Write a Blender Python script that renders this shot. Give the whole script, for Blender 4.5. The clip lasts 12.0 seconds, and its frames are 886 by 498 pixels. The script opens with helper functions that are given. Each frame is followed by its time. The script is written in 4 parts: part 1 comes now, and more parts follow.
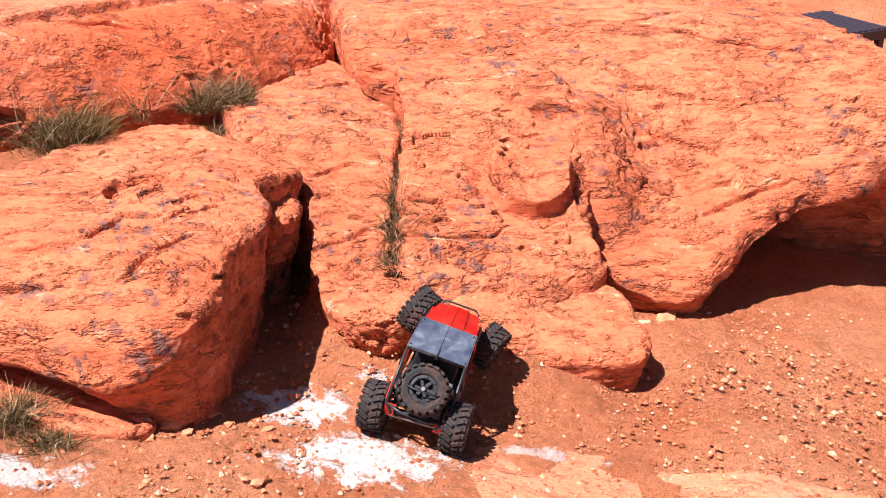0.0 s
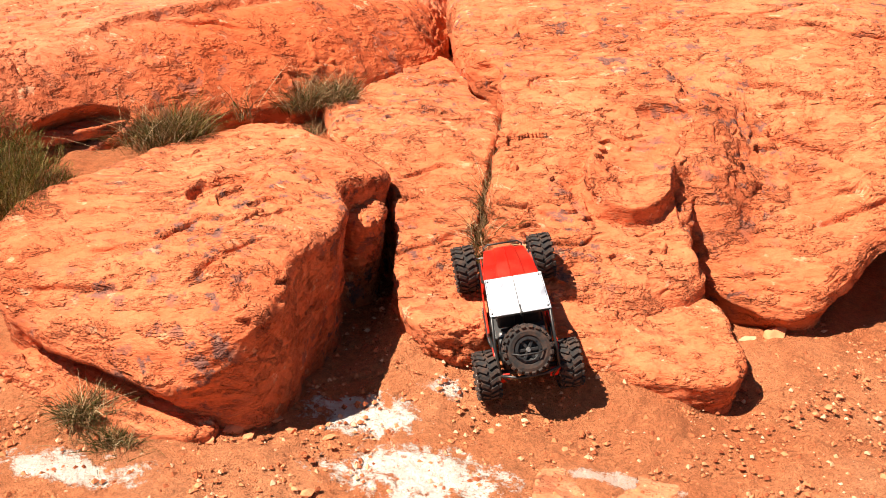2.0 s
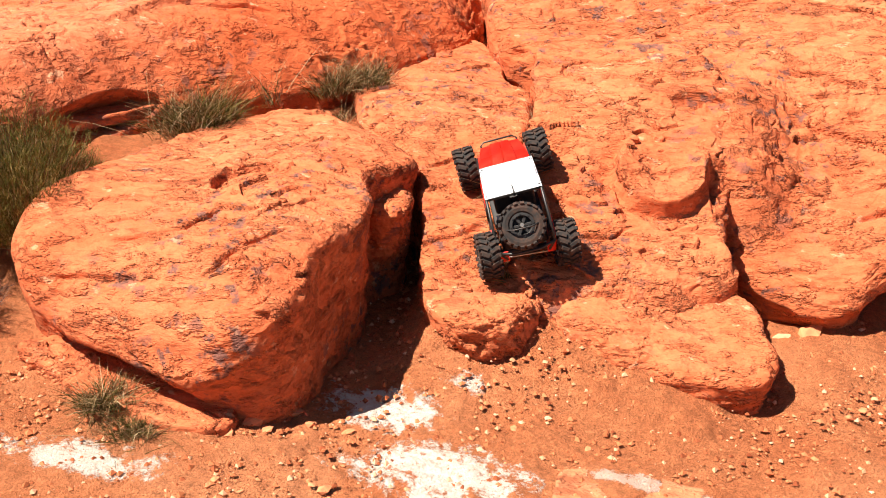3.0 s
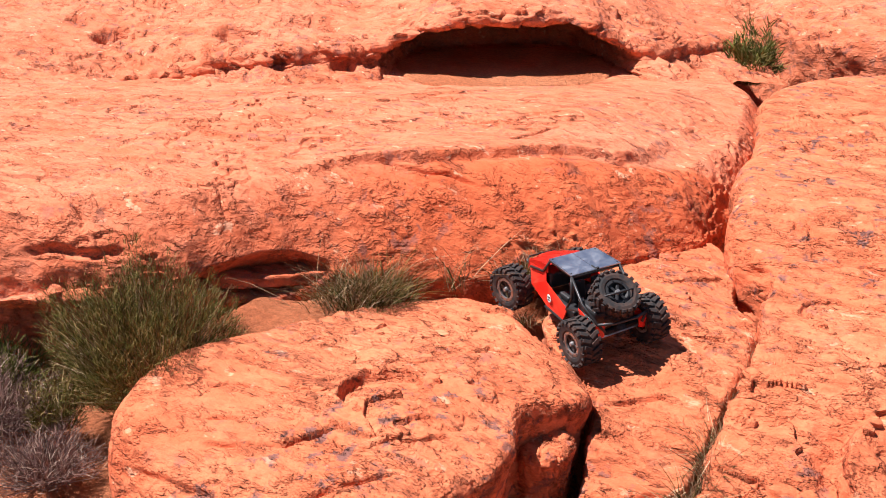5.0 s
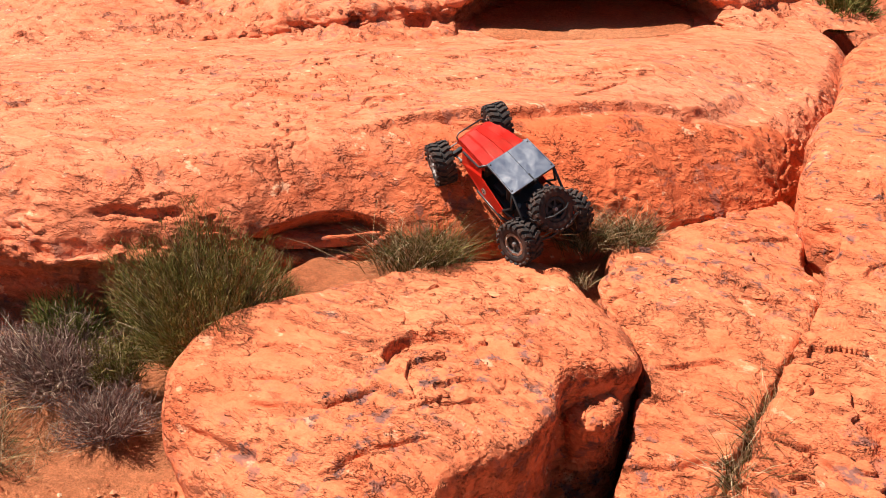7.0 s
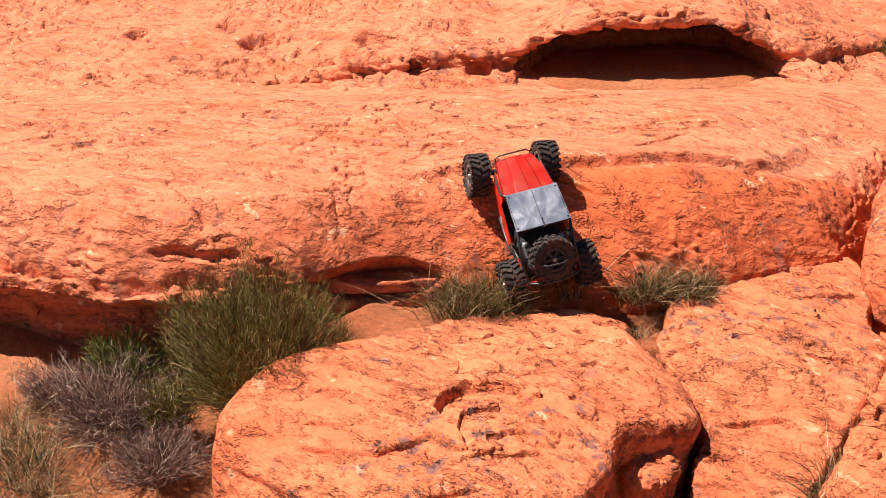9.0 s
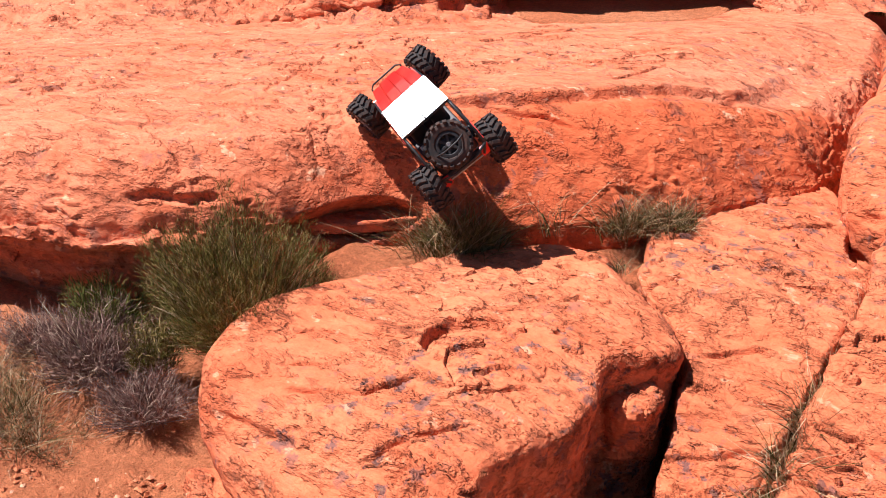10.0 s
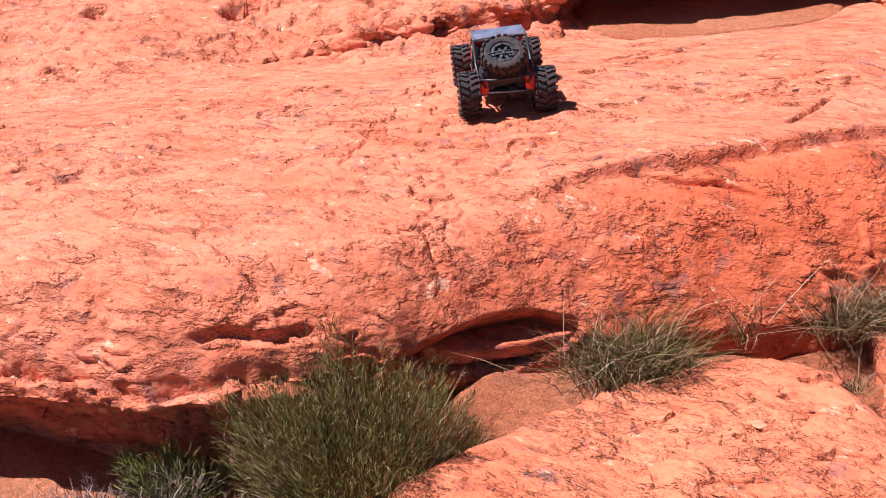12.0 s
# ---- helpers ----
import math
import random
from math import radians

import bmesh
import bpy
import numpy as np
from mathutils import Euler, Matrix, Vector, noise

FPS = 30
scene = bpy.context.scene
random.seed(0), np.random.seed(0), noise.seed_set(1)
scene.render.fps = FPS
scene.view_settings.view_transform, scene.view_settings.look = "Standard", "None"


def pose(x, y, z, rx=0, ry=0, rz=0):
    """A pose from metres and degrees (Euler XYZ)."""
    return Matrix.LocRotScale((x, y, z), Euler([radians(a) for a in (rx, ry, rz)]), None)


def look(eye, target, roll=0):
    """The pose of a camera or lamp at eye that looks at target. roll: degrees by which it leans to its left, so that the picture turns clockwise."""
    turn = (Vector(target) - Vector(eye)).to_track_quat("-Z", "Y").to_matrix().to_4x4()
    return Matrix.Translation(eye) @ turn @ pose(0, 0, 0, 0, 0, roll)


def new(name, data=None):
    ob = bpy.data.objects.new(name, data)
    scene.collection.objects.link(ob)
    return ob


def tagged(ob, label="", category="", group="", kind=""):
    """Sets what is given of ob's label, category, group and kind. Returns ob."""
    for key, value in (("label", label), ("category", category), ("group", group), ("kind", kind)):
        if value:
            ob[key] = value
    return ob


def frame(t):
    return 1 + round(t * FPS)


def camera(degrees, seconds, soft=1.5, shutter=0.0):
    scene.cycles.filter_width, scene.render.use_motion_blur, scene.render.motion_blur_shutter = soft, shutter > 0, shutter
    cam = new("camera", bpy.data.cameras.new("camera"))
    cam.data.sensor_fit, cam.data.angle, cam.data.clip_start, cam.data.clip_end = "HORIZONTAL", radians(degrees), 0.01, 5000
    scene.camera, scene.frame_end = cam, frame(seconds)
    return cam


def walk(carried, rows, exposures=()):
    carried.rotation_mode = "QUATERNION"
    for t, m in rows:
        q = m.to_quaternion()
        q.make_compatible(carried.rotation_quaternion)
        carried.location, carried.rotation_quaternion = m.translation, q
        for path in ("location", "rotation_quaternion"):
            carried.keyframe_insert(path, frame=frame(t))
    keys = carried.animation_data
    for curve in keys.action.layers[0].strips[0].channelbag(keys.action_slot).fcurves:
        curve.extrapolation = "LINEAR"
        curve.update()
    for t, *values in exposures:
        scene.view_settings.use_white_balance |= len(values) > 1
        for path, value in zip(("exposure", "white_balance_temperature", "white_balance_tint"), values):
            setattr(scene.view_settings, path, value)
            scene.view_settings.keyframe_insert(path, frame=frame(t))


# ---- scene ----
cam = camera(45.2, 12.0, soft=1.0)
METRES, EYE, TILT, LEAN, TURN = 2.0, 1.4, -25.0, 0.0, 0.0
ROWS = [
    (0.0, 0.0008, -0.0006, 0.0000, 0.02, -0.01, 0.00),
    (0.5, 0.0220, 0.0089, 0.0004, 2.07, 0.65, -0.05),
    (1.0, 0.0465, 0.0395, 0.0189, 3.48, 0.85, -3.17),
    (1.5, 0.0863, 0.0460, 0.0244, 7.03, 0.70, -4.05),
    (2.0, 0.1103, 0.0513, 0.0259, 9.48, -0.88, -1.37),
    (2.5, 0.1251, 0.0583, 0.0237, 10.72, -2.29, 0.30),
    (2.7, 0.1287, 0.0611, 0.0303, 11.45, -2.67, -0.75),
    (4.3, 0.1233, 0.2247, 0.1396, 10.34, 2.96, -6.22),
    (4.5, 0.1227, 0.2470, 0.1542, 14.58, 2.96, -7.28),
    (5.0, 0.1600, 0.3147, 0.1899, 26.84, 1.68, -12.06),
    (5.5, 0.1966, 0.3412, 0.2083, 32.43, -0.40, -13.84),
    (6.0, 0.2086, 0.3467, 0.2080, 31.09, 0.02, -12.12),
    (6.5, 0.2050, 0.3449, 0.2056, 30.45, -1.02, -11.20),
    (6.7, 0.2065, 0.3465, 0.2080, 31.35, -1.84, -11.53),
    (8.3, 0.1972, 0.3534, 0.2178, 35.67, -0.99, -12.29),
    (8.5, 0.1946, 0.3508, 0.2156, 35.83, -0.11, -12.74),
    (9.0, 0.1987, 0.3584, 0.2130, 35.71, -0.26, -13.26),
    (9.5, 0.1987, 0.3636, 0.2145, 34.94, -1.41, -12.47),
    (10.0, 0.1892, 0.3551, 0.2094, 34.14, -3.20, -12.09),
    (10.5, 0.1330, 0.3786, 0.2155, 33.81, -6.33, -11.76),
    (11.0, -0.0004, 0.3925, 0.2318, 32.43, -4.06, -10.99),
    (11.5, -0.0770, 0.4323, 0.2435, 32.38, -3.98, -9.81),
    (12.0, -0.1397, 0.5206, 0.2932, 33.13, -3.71, -7.95),
]
walk(cam, [(t, pose(0, 0, EYE, TILT, LEAN, TURN) @ pose(METRES * x, METRES * y, METRES * z, 90 + pitch, roll, yaw)) for t, x, y, z, yaw, pitch, roll in ROWS],
     [(0.0, 1.16, 6000, 20), (0.6, 1.16, 6600, 14), (1.0, 1.17, 7050, 13), (2.5, 1.17, 7350, 14), (4.5, 1.11, 6450, 16), (5.5, 1.02, 5950, 19), (6.5, 1.03, 6650, 13), (9.0, 1.01, 6650, 15), (9.5, 1.01, 5950, 19), (10.0, 1.01, 6050, 18), (10.5, 1.00, 5900, 19), (12.0, 0.99, 5500, 22)])

# ---------------------------------------------------------------- light
SUN_EL, SUN_AZ = radians(63), radians(-117)   # azimuth from north (+y), clockwise
sun_dir = Vector((math.cos(SUN_EL) * math.sin(SUN_AZ), math.cos(SUN_EL) * math.cos(SUN_AZ), math.sin(SUN_EL)))
world = bpy.data.worlds.new("sky")
scene.world = world
world.use_nodes = True
wn = world.node_tree
sky = wn.nodes.new("ShaderNodeTexSky")
sky.sky_type, sky.sun_disc = "NISHITA", False
sky.sun_elevation, sky.sun_rotation = SUN_EL, SUN_AZ
sky.altitude, sky.dust_density = 1000, 1.0
wn.links.new(sky.outputs[0], wn.nodes["Background"].inputs[0])
wn.nodes["Background"].inputs[1].default_value = 0.036
sun = new("sun", bpy.data.lights.new("sun", "SUN"))
sun.data.energy, sun.data.angle, sun.data.color = 5.0, radians(0.55), (1.0, 0.95, 0.87)
sun.matrix_world = look(sun_dir * 30, (0, 0, 0))

# ---------------------------------------------------------------- materials
class Nodes:
    """Short-hand for a node tree."""
    def __init__(self, name):
        self.mat = bpy.data.materials.new(name)
        self.mat.use_nodes = True
        self.tree = self.mat.node_tree
        self.bsdf = self.tree.nodes["Principled BSDF"]

    def node(self, kind, **values):
        n = self.tree.nodes.new(kind)
        for key, value in values.items():
            n.inputs[key.replace("_", " ")].default_value = value
        return n

    def link(self, a, b):
        self.tree.links.new(a, b)

    def mapped(self, scale=(1, 1, 1), turn=(0, 0, 0)):
        c = self.node("ShaderNodeTexCoord")
        m = self.node("ShaderNodeMapping")
        m.inputs["Scale"].default_value, m.inputs["Rotation"].default_value = scale, [radians(a) for a in turn]
        self.link(c.outputs["Object"], m.inputs["Vector"])
        return m.outputs["Vector"]

    def noise(self, vec, scale, detail=6, rough=0.6, distort=0.0):
        n = self.node("ShaderNodeTexNoise", Scale=scale, Detail=detail, Roughness=rough, Distortion=distort)
        self.link(vec, n.inputs["Vector"])
        return n.outputs["Fac"]

    def ramp(self, fac, stops):
        r = self.node("ShaderNodeValToRGB")
        e = r.color_ramp.elements
        while len(e) < len(stops):
            e.new(0.5)
        for k, (p, c) in enumerate(stops):
            e[k].position = p
            e[k].color = (*c, 1) if isinstance(c, tuple) else (c, c, c, 1)
        self.link(fac, r.inputs[0])
        return r.outputs[0]

    def mix(self, fac, a, b, mode="MIX"):
        m = self.tree.nodes.new("ShaderNodeMix")
        m.data_type, m.blend_type = "RGBA", mode
        for socket, value in ((m.inputs[0], fac), (m.inputs[6], a), (m.inputs[7], b)):
            if isinstance(value, (int, float)):
                socket.default_value = value
            elif isinstance(value, tuple):
                socket.default_value = (*value, 1)
            else:
                self.link(value, socket)
        return m.outputs[2]

    def math(self, op, a, b=0.0):
        m = self.tree.nodes.new("ShaderNodeMath")
        m.operation = op
        for socket, value in ((m.inputs[0], a), (m.inputs[1], b)):
            if isinstance(value, (int, float)):
                socket.default_value = value
            else:
                self.link(value, socket)
        return m.outputs[0]

    def bump(self, height, distance, strength=1.0, below=None):
        b = self.node("ShaderNodeBump", Distance=distance, Strength=strength)
        self.link(height, b.inputs["Height"])
        if below is not None:
            self.link(below, b.inputs["Normal"])
        return b.outputs["Normal"]

    def finish(self, colour=None, rough=0.8, metal=0.0, normal=None, spec=None):
        for value, key in ((colour, "Base Color"), (rough, "Roughness"), (metal, "Metallic"), (normal, "Normal"), (spec, "Specular IOR Level")):
            if value is None:
                continue
            if isinstance(value, (int, float)):
                self.bsdf.inputs[key].default_value = value
            elif isinstance(value, tuple):
                self.bsdf.inputs[key].default_value = (*value, 1)
            else:
                self.link(value, self.bsdf.inputs[key])
        return self.mat


def sandstone(name, light=(0.63, 0.190, 0.085), mid=(0.58, 0.150, 0.062), deep=(0.48, 0.105, 0.040), lichen=0.5, turn=0, white=0.5, fresh=False, worn=1.0):
    n = Nodes(name)
    flat = n.mapped((1, 1, 1))
    bed = n.mapped((1.0, 1.5, 2.2), (0, 0, turn))
    broad = n.noise(flat, 2.2, 5, 0.55, 0.3)
    grain = n.noise(flat, 190, 4, 0.75)
    mottle = n.noise(bed, 10, 9, 0.66, 0.15)
    col = n.ramp(broad, [(0.33, deep), (0.5, mid), (0.66, light)])
    col = n.mix(0.5, col, n.ramp(mottle, [(0.34, deep), (0.47, mid), (0.60, light)]))
    col = n.mix(0.4, col, n.ramp(grain, [(0.28, 0.66), (0.72, 1.34)]), "MULTIPLY")
    blotch = n.noise(n.mapped((1, 1.8, 2.5), (0, 0, turn)), 48, 6, 0.7)
    col = n.mix(0.6, col, n.ramp(blotch, [(0.33, 0.72), (0.5, 1.0), (0.67, 1.22)]), "MULTIPLY")
    if fresh:   # the unweathered face along the shelf's right front is redder
        line = n.node("ShaderNodeVectorMath")
        line.operation = "DOT_PRODUCT"
        line.inputs[1].default_value = (-0.75, 0.66, 0.0)
        n.link(flat, line.inputs[0])
        wavy = n.math("ADD", n.math("SUBTRACT", line.outputs["Value"], 2.815), n.math("MULTIPLY", n.math("SUBTRACT", n.noise(flat, 5, 6, 0.6), 0.5), 0.22))
        split = n.node("ShaderNodeSeparateXYZ")
        n.link(flat, split.inputs[0])
        east = n.ramp(n.math("ADD", split.outputs[0], 1.5), [(0.15, 0.0), (0.5, 1.0)])
        red = n.math("MULTIPLY", n.ramp(n.math("ADD", wavy, 0.5), [(0.47, 1.0), (0.53, 0.0)]), east)
        col = n.mix(n.math("MULTIPLY", red, 0.92), col, n.ramp(mottle, [(0.34, (0.50, 0.092, 0.030)), (0.6, (0.60, 0.130, 0.046))]))
    # dark desert varnish and grey lichen in small patches
    spots = n.noise(flat, 21, 6, 0.66, 0.2)
    where = n.noise(flat, 2.7, 3, 0.6)
    dark = n.math("MULTIPLY", n.ramp(spots, [(0.55, 0.0), (0.61, 1.0)]), n.ramp(where, [(0.45, 0.0), (0.55, 1.0)]))
    col = n.mix(n.math("MULTIPLY", dark, lichen), col, (0.13, 0.075, 0.07))
    pale_spots = n.noise(n.mapped((1, 1.6, 1.6), (40, 20, 70)), 17, 6, 0.62)
    pale = n.ramp(pale_spots, [(0.625, 0.0), (0.675, 1.0)])
    col = n.mix(n.math("MULTIPLY", pale, white), col, (0.74, 0.40, 0.235))
    # flaking beds: thin scarps at two sizes, shade in the breaks painted dark
    warp = n.noise(bed, 2.6, 6, 0.6, 0.25)
    saw = n.math("FRACT", n.math("MULTIPLY", warp, 5.0))
    keep = n.ramp(n.noise(n.mapped((1, 2, 2)), 6.0, 5, 0.62), [(0.50, 0.0), (0.58, 1.0)])
    warp2 = n.noise(n.mapped((1.0, 2.4, 4.5), (10, 5, turn + 8)), 6.0, 6, 0.6, 0.2)
    saw2 = n.math("FRACT", n.math("MULTIPLY", warp2, 4.5))
    keep2 = n.ramp(n.noise(n.mapped((1, 2.2, 2.2)), 13, 4, 0.62), [(0.53, 0.0), (0.60, 1.0)])
    seam = n.math("MULTIPLY", n.ramp(saw, [(0.0, 1.0), (0.05, 0.0)]), keep)
    seam2 = n.math("MULTIPLY", n.ramp(saw2, [(0.0, 1.0), (0.08, 0.0)]), keep2)
    # dark brown line in each break stands in for its shadow
    col = n.mix(n.math("MULTIPLY", n.math("MAXIMUM", seam, n.math("MULTIPLY", seam2, 0.25)), 0.28 * worn), col, (0.22, 0.056, 0.026))
    # short soft streaks of darker stone along the beds
    streak = n.math("MULTIPLY", n.ramp(n.noise(n.mapped((1.0, 3.2, 3.8), (0, 0, turn - 6)), 8.0, 5, 0.6, 0.2), [(0.56, 0.0), (0.66, 1.0)]), n.ramp(n.noise(flat, 3.6, 3, 0.6), [(0.42, 0.0), (0.56, 1.0)]))
    col = n.mix(n.math("MULTIPLY", streak, 0.75), col, (0.30, 0.080, 0.036))
    rough_h = n.noise(n.mapped((1.0, 1.5, 1.9), (0, 0, turn)), 15, 8, 0.62, 0.1)
    nor = n.bump(n.math("MULTIPLY", n.ramp(saw, [(0.0, 0.0), (0.80, 1.0), (1.0, 0.0)]), keep), 0.022 * worn, 0.9)
    nor = n.bump(n.math("MULTIPLY", n.ramp(saw2, [(0.0, 0.0), (0.75, 1.0), (1.0, 0.0)]), keep2), 0.010 * worn, 0.85, nor)
    nor = n.bump(n.math("SUBTRACT", 1.0, streak), 0.006, 0.9, nor)
    nor = n.bump(rough_h, 0.014, 0.85, nor)
    nor = n.bump(n.noise(flat, 150, 3, 0.6), 0.0016, 0.7, nor)
    return n.finish(col, 0.92, 0, nor, 0.2)


def dirt():
    n = Nodes("red_dirt")
    v = n.mapped()
    broad, fine, grit = n.noise(v, 1.8, 5, 0.6, 0.4), n.noise(v, 60, 6, 0.7), n.noise(v, 260, 3, 0.7)
    col = n.ramp(broad, [(0.34, (0.47, 0.14, 0.057)), (0.5, (0.57, 0.195, 0.085)), (0.66, (0.64, 0.25, 0.12))])
    col = n.mix(0.6, col, n.ramp(fine, [(0.3, 0.5), (0.7, 1.35)]), "MULTIPLY")
    col = n.mix(0.5, col, n.ramp(grit, [(0.3, 0.5), (0.7, 1.5)]), "MULTIPLY")
    # white mineral crust, in broken patches
    parts = n.node("ShaderNodeSeparateXYZ")
    n.link(v, parts.inputs[0])
    ragged = n.noise(v, 17, 10, 0.78, 0.1)
    crust = None
    for cx, cy, rx, ry, much in ((-0.33, 1.99, 0.17, 0.095, 1.0), (-0.16, 2.12, 0.055, 0.04, 0.8), (-0.16, 1.80, 0.23, 0.125, 1.0), (-0.83, 1.64, 0.20, 0.07, 0.9), (0.24, 1.89, 0.17, 0.03, 0.55), (0.75, 1.78, 0.2, 0.05, 0.5)):
        dx = n.math("DIVIDE", n.math("SUBTRACT", parts.outputs[0], cx), rx)
        dy = n.math("DIVIDE", n.math("SUBTRACT", parts.outputs[1], cy), ry)
        near = n.math("SUBTRACT", 1.0, n.math("SQRT", n.math("ADD", n.math("MULTIPLY", dx, dx), n.math("MULTIPLY", dy, dy))))
        lump = n.math("ADD", n.math("MULTIPLY", near, 0.42), n.math("MULTIPLY", n.math("SUBTRACT", ragged, 0.545), 1.5))
        hit = n.math("MULTIPLY", n.ramp(lump, [(0.04, 0.0), (0.14, 1.0)]), much)
        crust = hit if crust is None else n.math("MAXIMUM", crust, hit)
    chalk = n.ramp(n.noise(v, 90, 5, 0.7), [(0.28, (0.60, 0.35, 0.22)), (0.42, (0.78, 0.68, 0.59)), (0.62, (0.84, 0.81, 0.76))])
    col = n.mix(crust, col, chalk)
    nor = n.bump(fine, 0.022, 0.95)
    nor = n.bump(crust, 0.006, 0.8, nor)
    nor = n.bump(grit, 0.006, 0.95, nor)
    return n.finish(col, 0.95, 0, nor, 0.15)


def plain(name, colour, rough=0.6, metal=0.0, vary=0.25, scale=40, bump=0.0, spec=None):
    n = Nodes(name)
    v = n.mapped()
    f = n.noise(v, scale, 5, 0.6)
    col = n.mix(1.0, colour, n.ramp(f, [(0.25, 1 - vary), (0.75, 1 + vary)]), "MULTIPLY")
    nor = n.bump(f, bump) if bump else None
    return n.finish(col, rough, metal, nor, spec)


ROCK = sandstone("sandstone", lichen=0.8, white=0.5)
ROCK_LOW = sandstone("sandstone_low", lichen=0.15, white=0.7, turn=20)
ROCK_BACK = sandstone("sandstone_pale", light=(0.64, 0.208, 0.107), mid=(0.595, 0.168, 0.077), lichen=0.55, turn=-30, white=0.7, fresh=True, worn=0.6)
ROCK_PALE = sandstone("sandstone_bleached", light=(0.60, 0.235, 0.128), mid=(0.55, 0.198, 0.098), deep=(0.48, 0.160, 0.075), lichen=0.1, white=0.3, turn=10, worn=0.4)
DIRT = dirt()
CHIP = plain("sandstone_chip", (0.60, 0.21, 0.095), 0.9, 0, 0.35, 1.2, 0.0)
CHIP_PALE = plain("pale_chip", (0.70, 0.36, 0.21), 0.9, 0, 0.3, 1.2, 0.0)

# ---------------------------------------------------------------- shaping tools
def lattice(ix, iy, iz, seed):
    h = (ix * 374761393 + iy * 668265263 + iz * 1274126177 + seed * 974634777) & 0xFFFFFFFF
    h = ((h ^ (h >> 13)) * 1274126177) & 0xFFFFFFFF
    return ((h ^ (h >> 16)) & 0xFFFF) / 65535.0 * 2 - 1


def vnoise(p, seed=0):
    """Smooth value noise, -1 to 1, for an (n, 3) array."""
    f = np.floor(p)
    i = f.astype(np.int64)
    u = p - f
    u = u * u * u * (u * (u * 6 - 15) + 10)
    out = 0
    for dx in (0, 1):
        for dy in (0, 1):
            for dz in (0, 1):
                w = (u[:, 0] if dx else 1 - u[:, 0]) * (u[:, 1] if dy else 1 - u[:, 1]) * (u[:, 2] if dz else 1 - u[:, 2])
                out = out + w * lattice(i[:, 0] + dx, i[:, 1] + dy, i[:, 2] + dz, seed)
    return out


def fbm(p, octaves=4, gain=0.5, seed=0):
    total, amp = 0, 1.0
    for k in range(octaves):
        total = total + amp * vnoise(p * 2.03 ** k + 17.3 * k, seed + k)
        amp *= gain
    return total


def smooth(a, b, x):
    t = np.clip((x - a) / (b - a), 0, 1)
    return t * t * (3 - 2 * t)


def relief(p, bed, size=1.0, seed=0):
    """Weathered sandstone: broad swells, broken beds that flake off as small scarps, open joints. bed: the direction along which beds climb."""
    q = p / size
    swell = 0.014 * fbm(q * 2.6, 4, 0.5, seed)
    climb = q @ np.array(bed)
    warp = fbm(q * np.array([1.6, 2.8, 3.4]) + 5, 5, 0.6, seed + 11)
    phase = climb * 3.0 + warp * 2.3
    saw = phase - np.floor(phase)
    mask = smooth(-0.05, 0.4, fbm(q * 2.1 + 31, 3, 0.5, seed + 23))
    warp2 = fbm(q * np.array([5.0, 9.0, 11.0]) + 2, 4, 0.6, seed + 5)
    fine = climb * 8 + warp2 * 1.9
    saw2 = fine - np.floor(fine)
    mask2 = smooth(0.0, 0.3, fbm(q * np.array([4.0, 6.5, 6.5]) + 77, 3, 0.55, seed + 41))
    line = np.abs(fbm(q * np.array([2.2, 4.6, 5.2]) + 9, 3, 0.45, seed + 81))
    open_ = smooth(0.0, 0.35, fbm(q * np.array([1.6, 2.4, 2.4]) + 55, 2, 0.5, seed + 91))
    cracks = -0.016 * smooth(0.06, 0.008, line) * open_
    return size * (cracks + swell + 0.019 * saw * smooth(1.0, 0.96, saw) * mask + 0.0055 * saw2 * smooth(1.0, 0.92, saw2) * mask2
                   + 0.0030 * fbm(q * np.array([14, 22, 22]), 4, 0.62, seed + 71))


def mesh_from(name, verts, faces, material, shade=True):
    me = bpy.data.meshes.new(name)
    me.vertices.add(len(verts))
    me.vertices.foreach_set("co", np.asarray(verts, np.float32).ravel())
    faces = np.asarray(faces, np.int32)
    me.loops.add(faces.size)
    me.loops.foreach_set("vertex_index", faces.ravel())
    me.polygons.add(len(faces))
    me.polygons.foreach_set("loop_start", np.arange(0, faces.size, faces.shape[1], dtype=np.int32))
    me.update(calc_edges=True)
    me.polygons.foreach_set("use_smooth", np.full(len(faces), shade))
    me.materials.append(material)
    return me


def sheet_faces(rows, cols, wrap=False):
    i, j = np.meshgrid(np.arange(rows - 1), np.arange(cols if wrap else cols - 1), indexing="ij")
    k = (j + 1) % cols
    return np.stack([i * cols + j, i * cols + k, (i + 1) * cols + k, (i + 1) * cols + j], -1).reshape(-1, 4)


def sheet_normals(p, wrap):
    """Normals of a (rows, cols, 3) grid of points."""
    if wrap:
        du = np.roll(p, -1, 1) - np.roll(p, 1, 1)
    else:
        du = np.gradient(p, axis=1)
    dv = np.gradient(p, axis=0)
    n = np.cross(du, dv)
    return n / (np.linalg.norm(n, axis=-1, keepdims=True) + 1e-12)


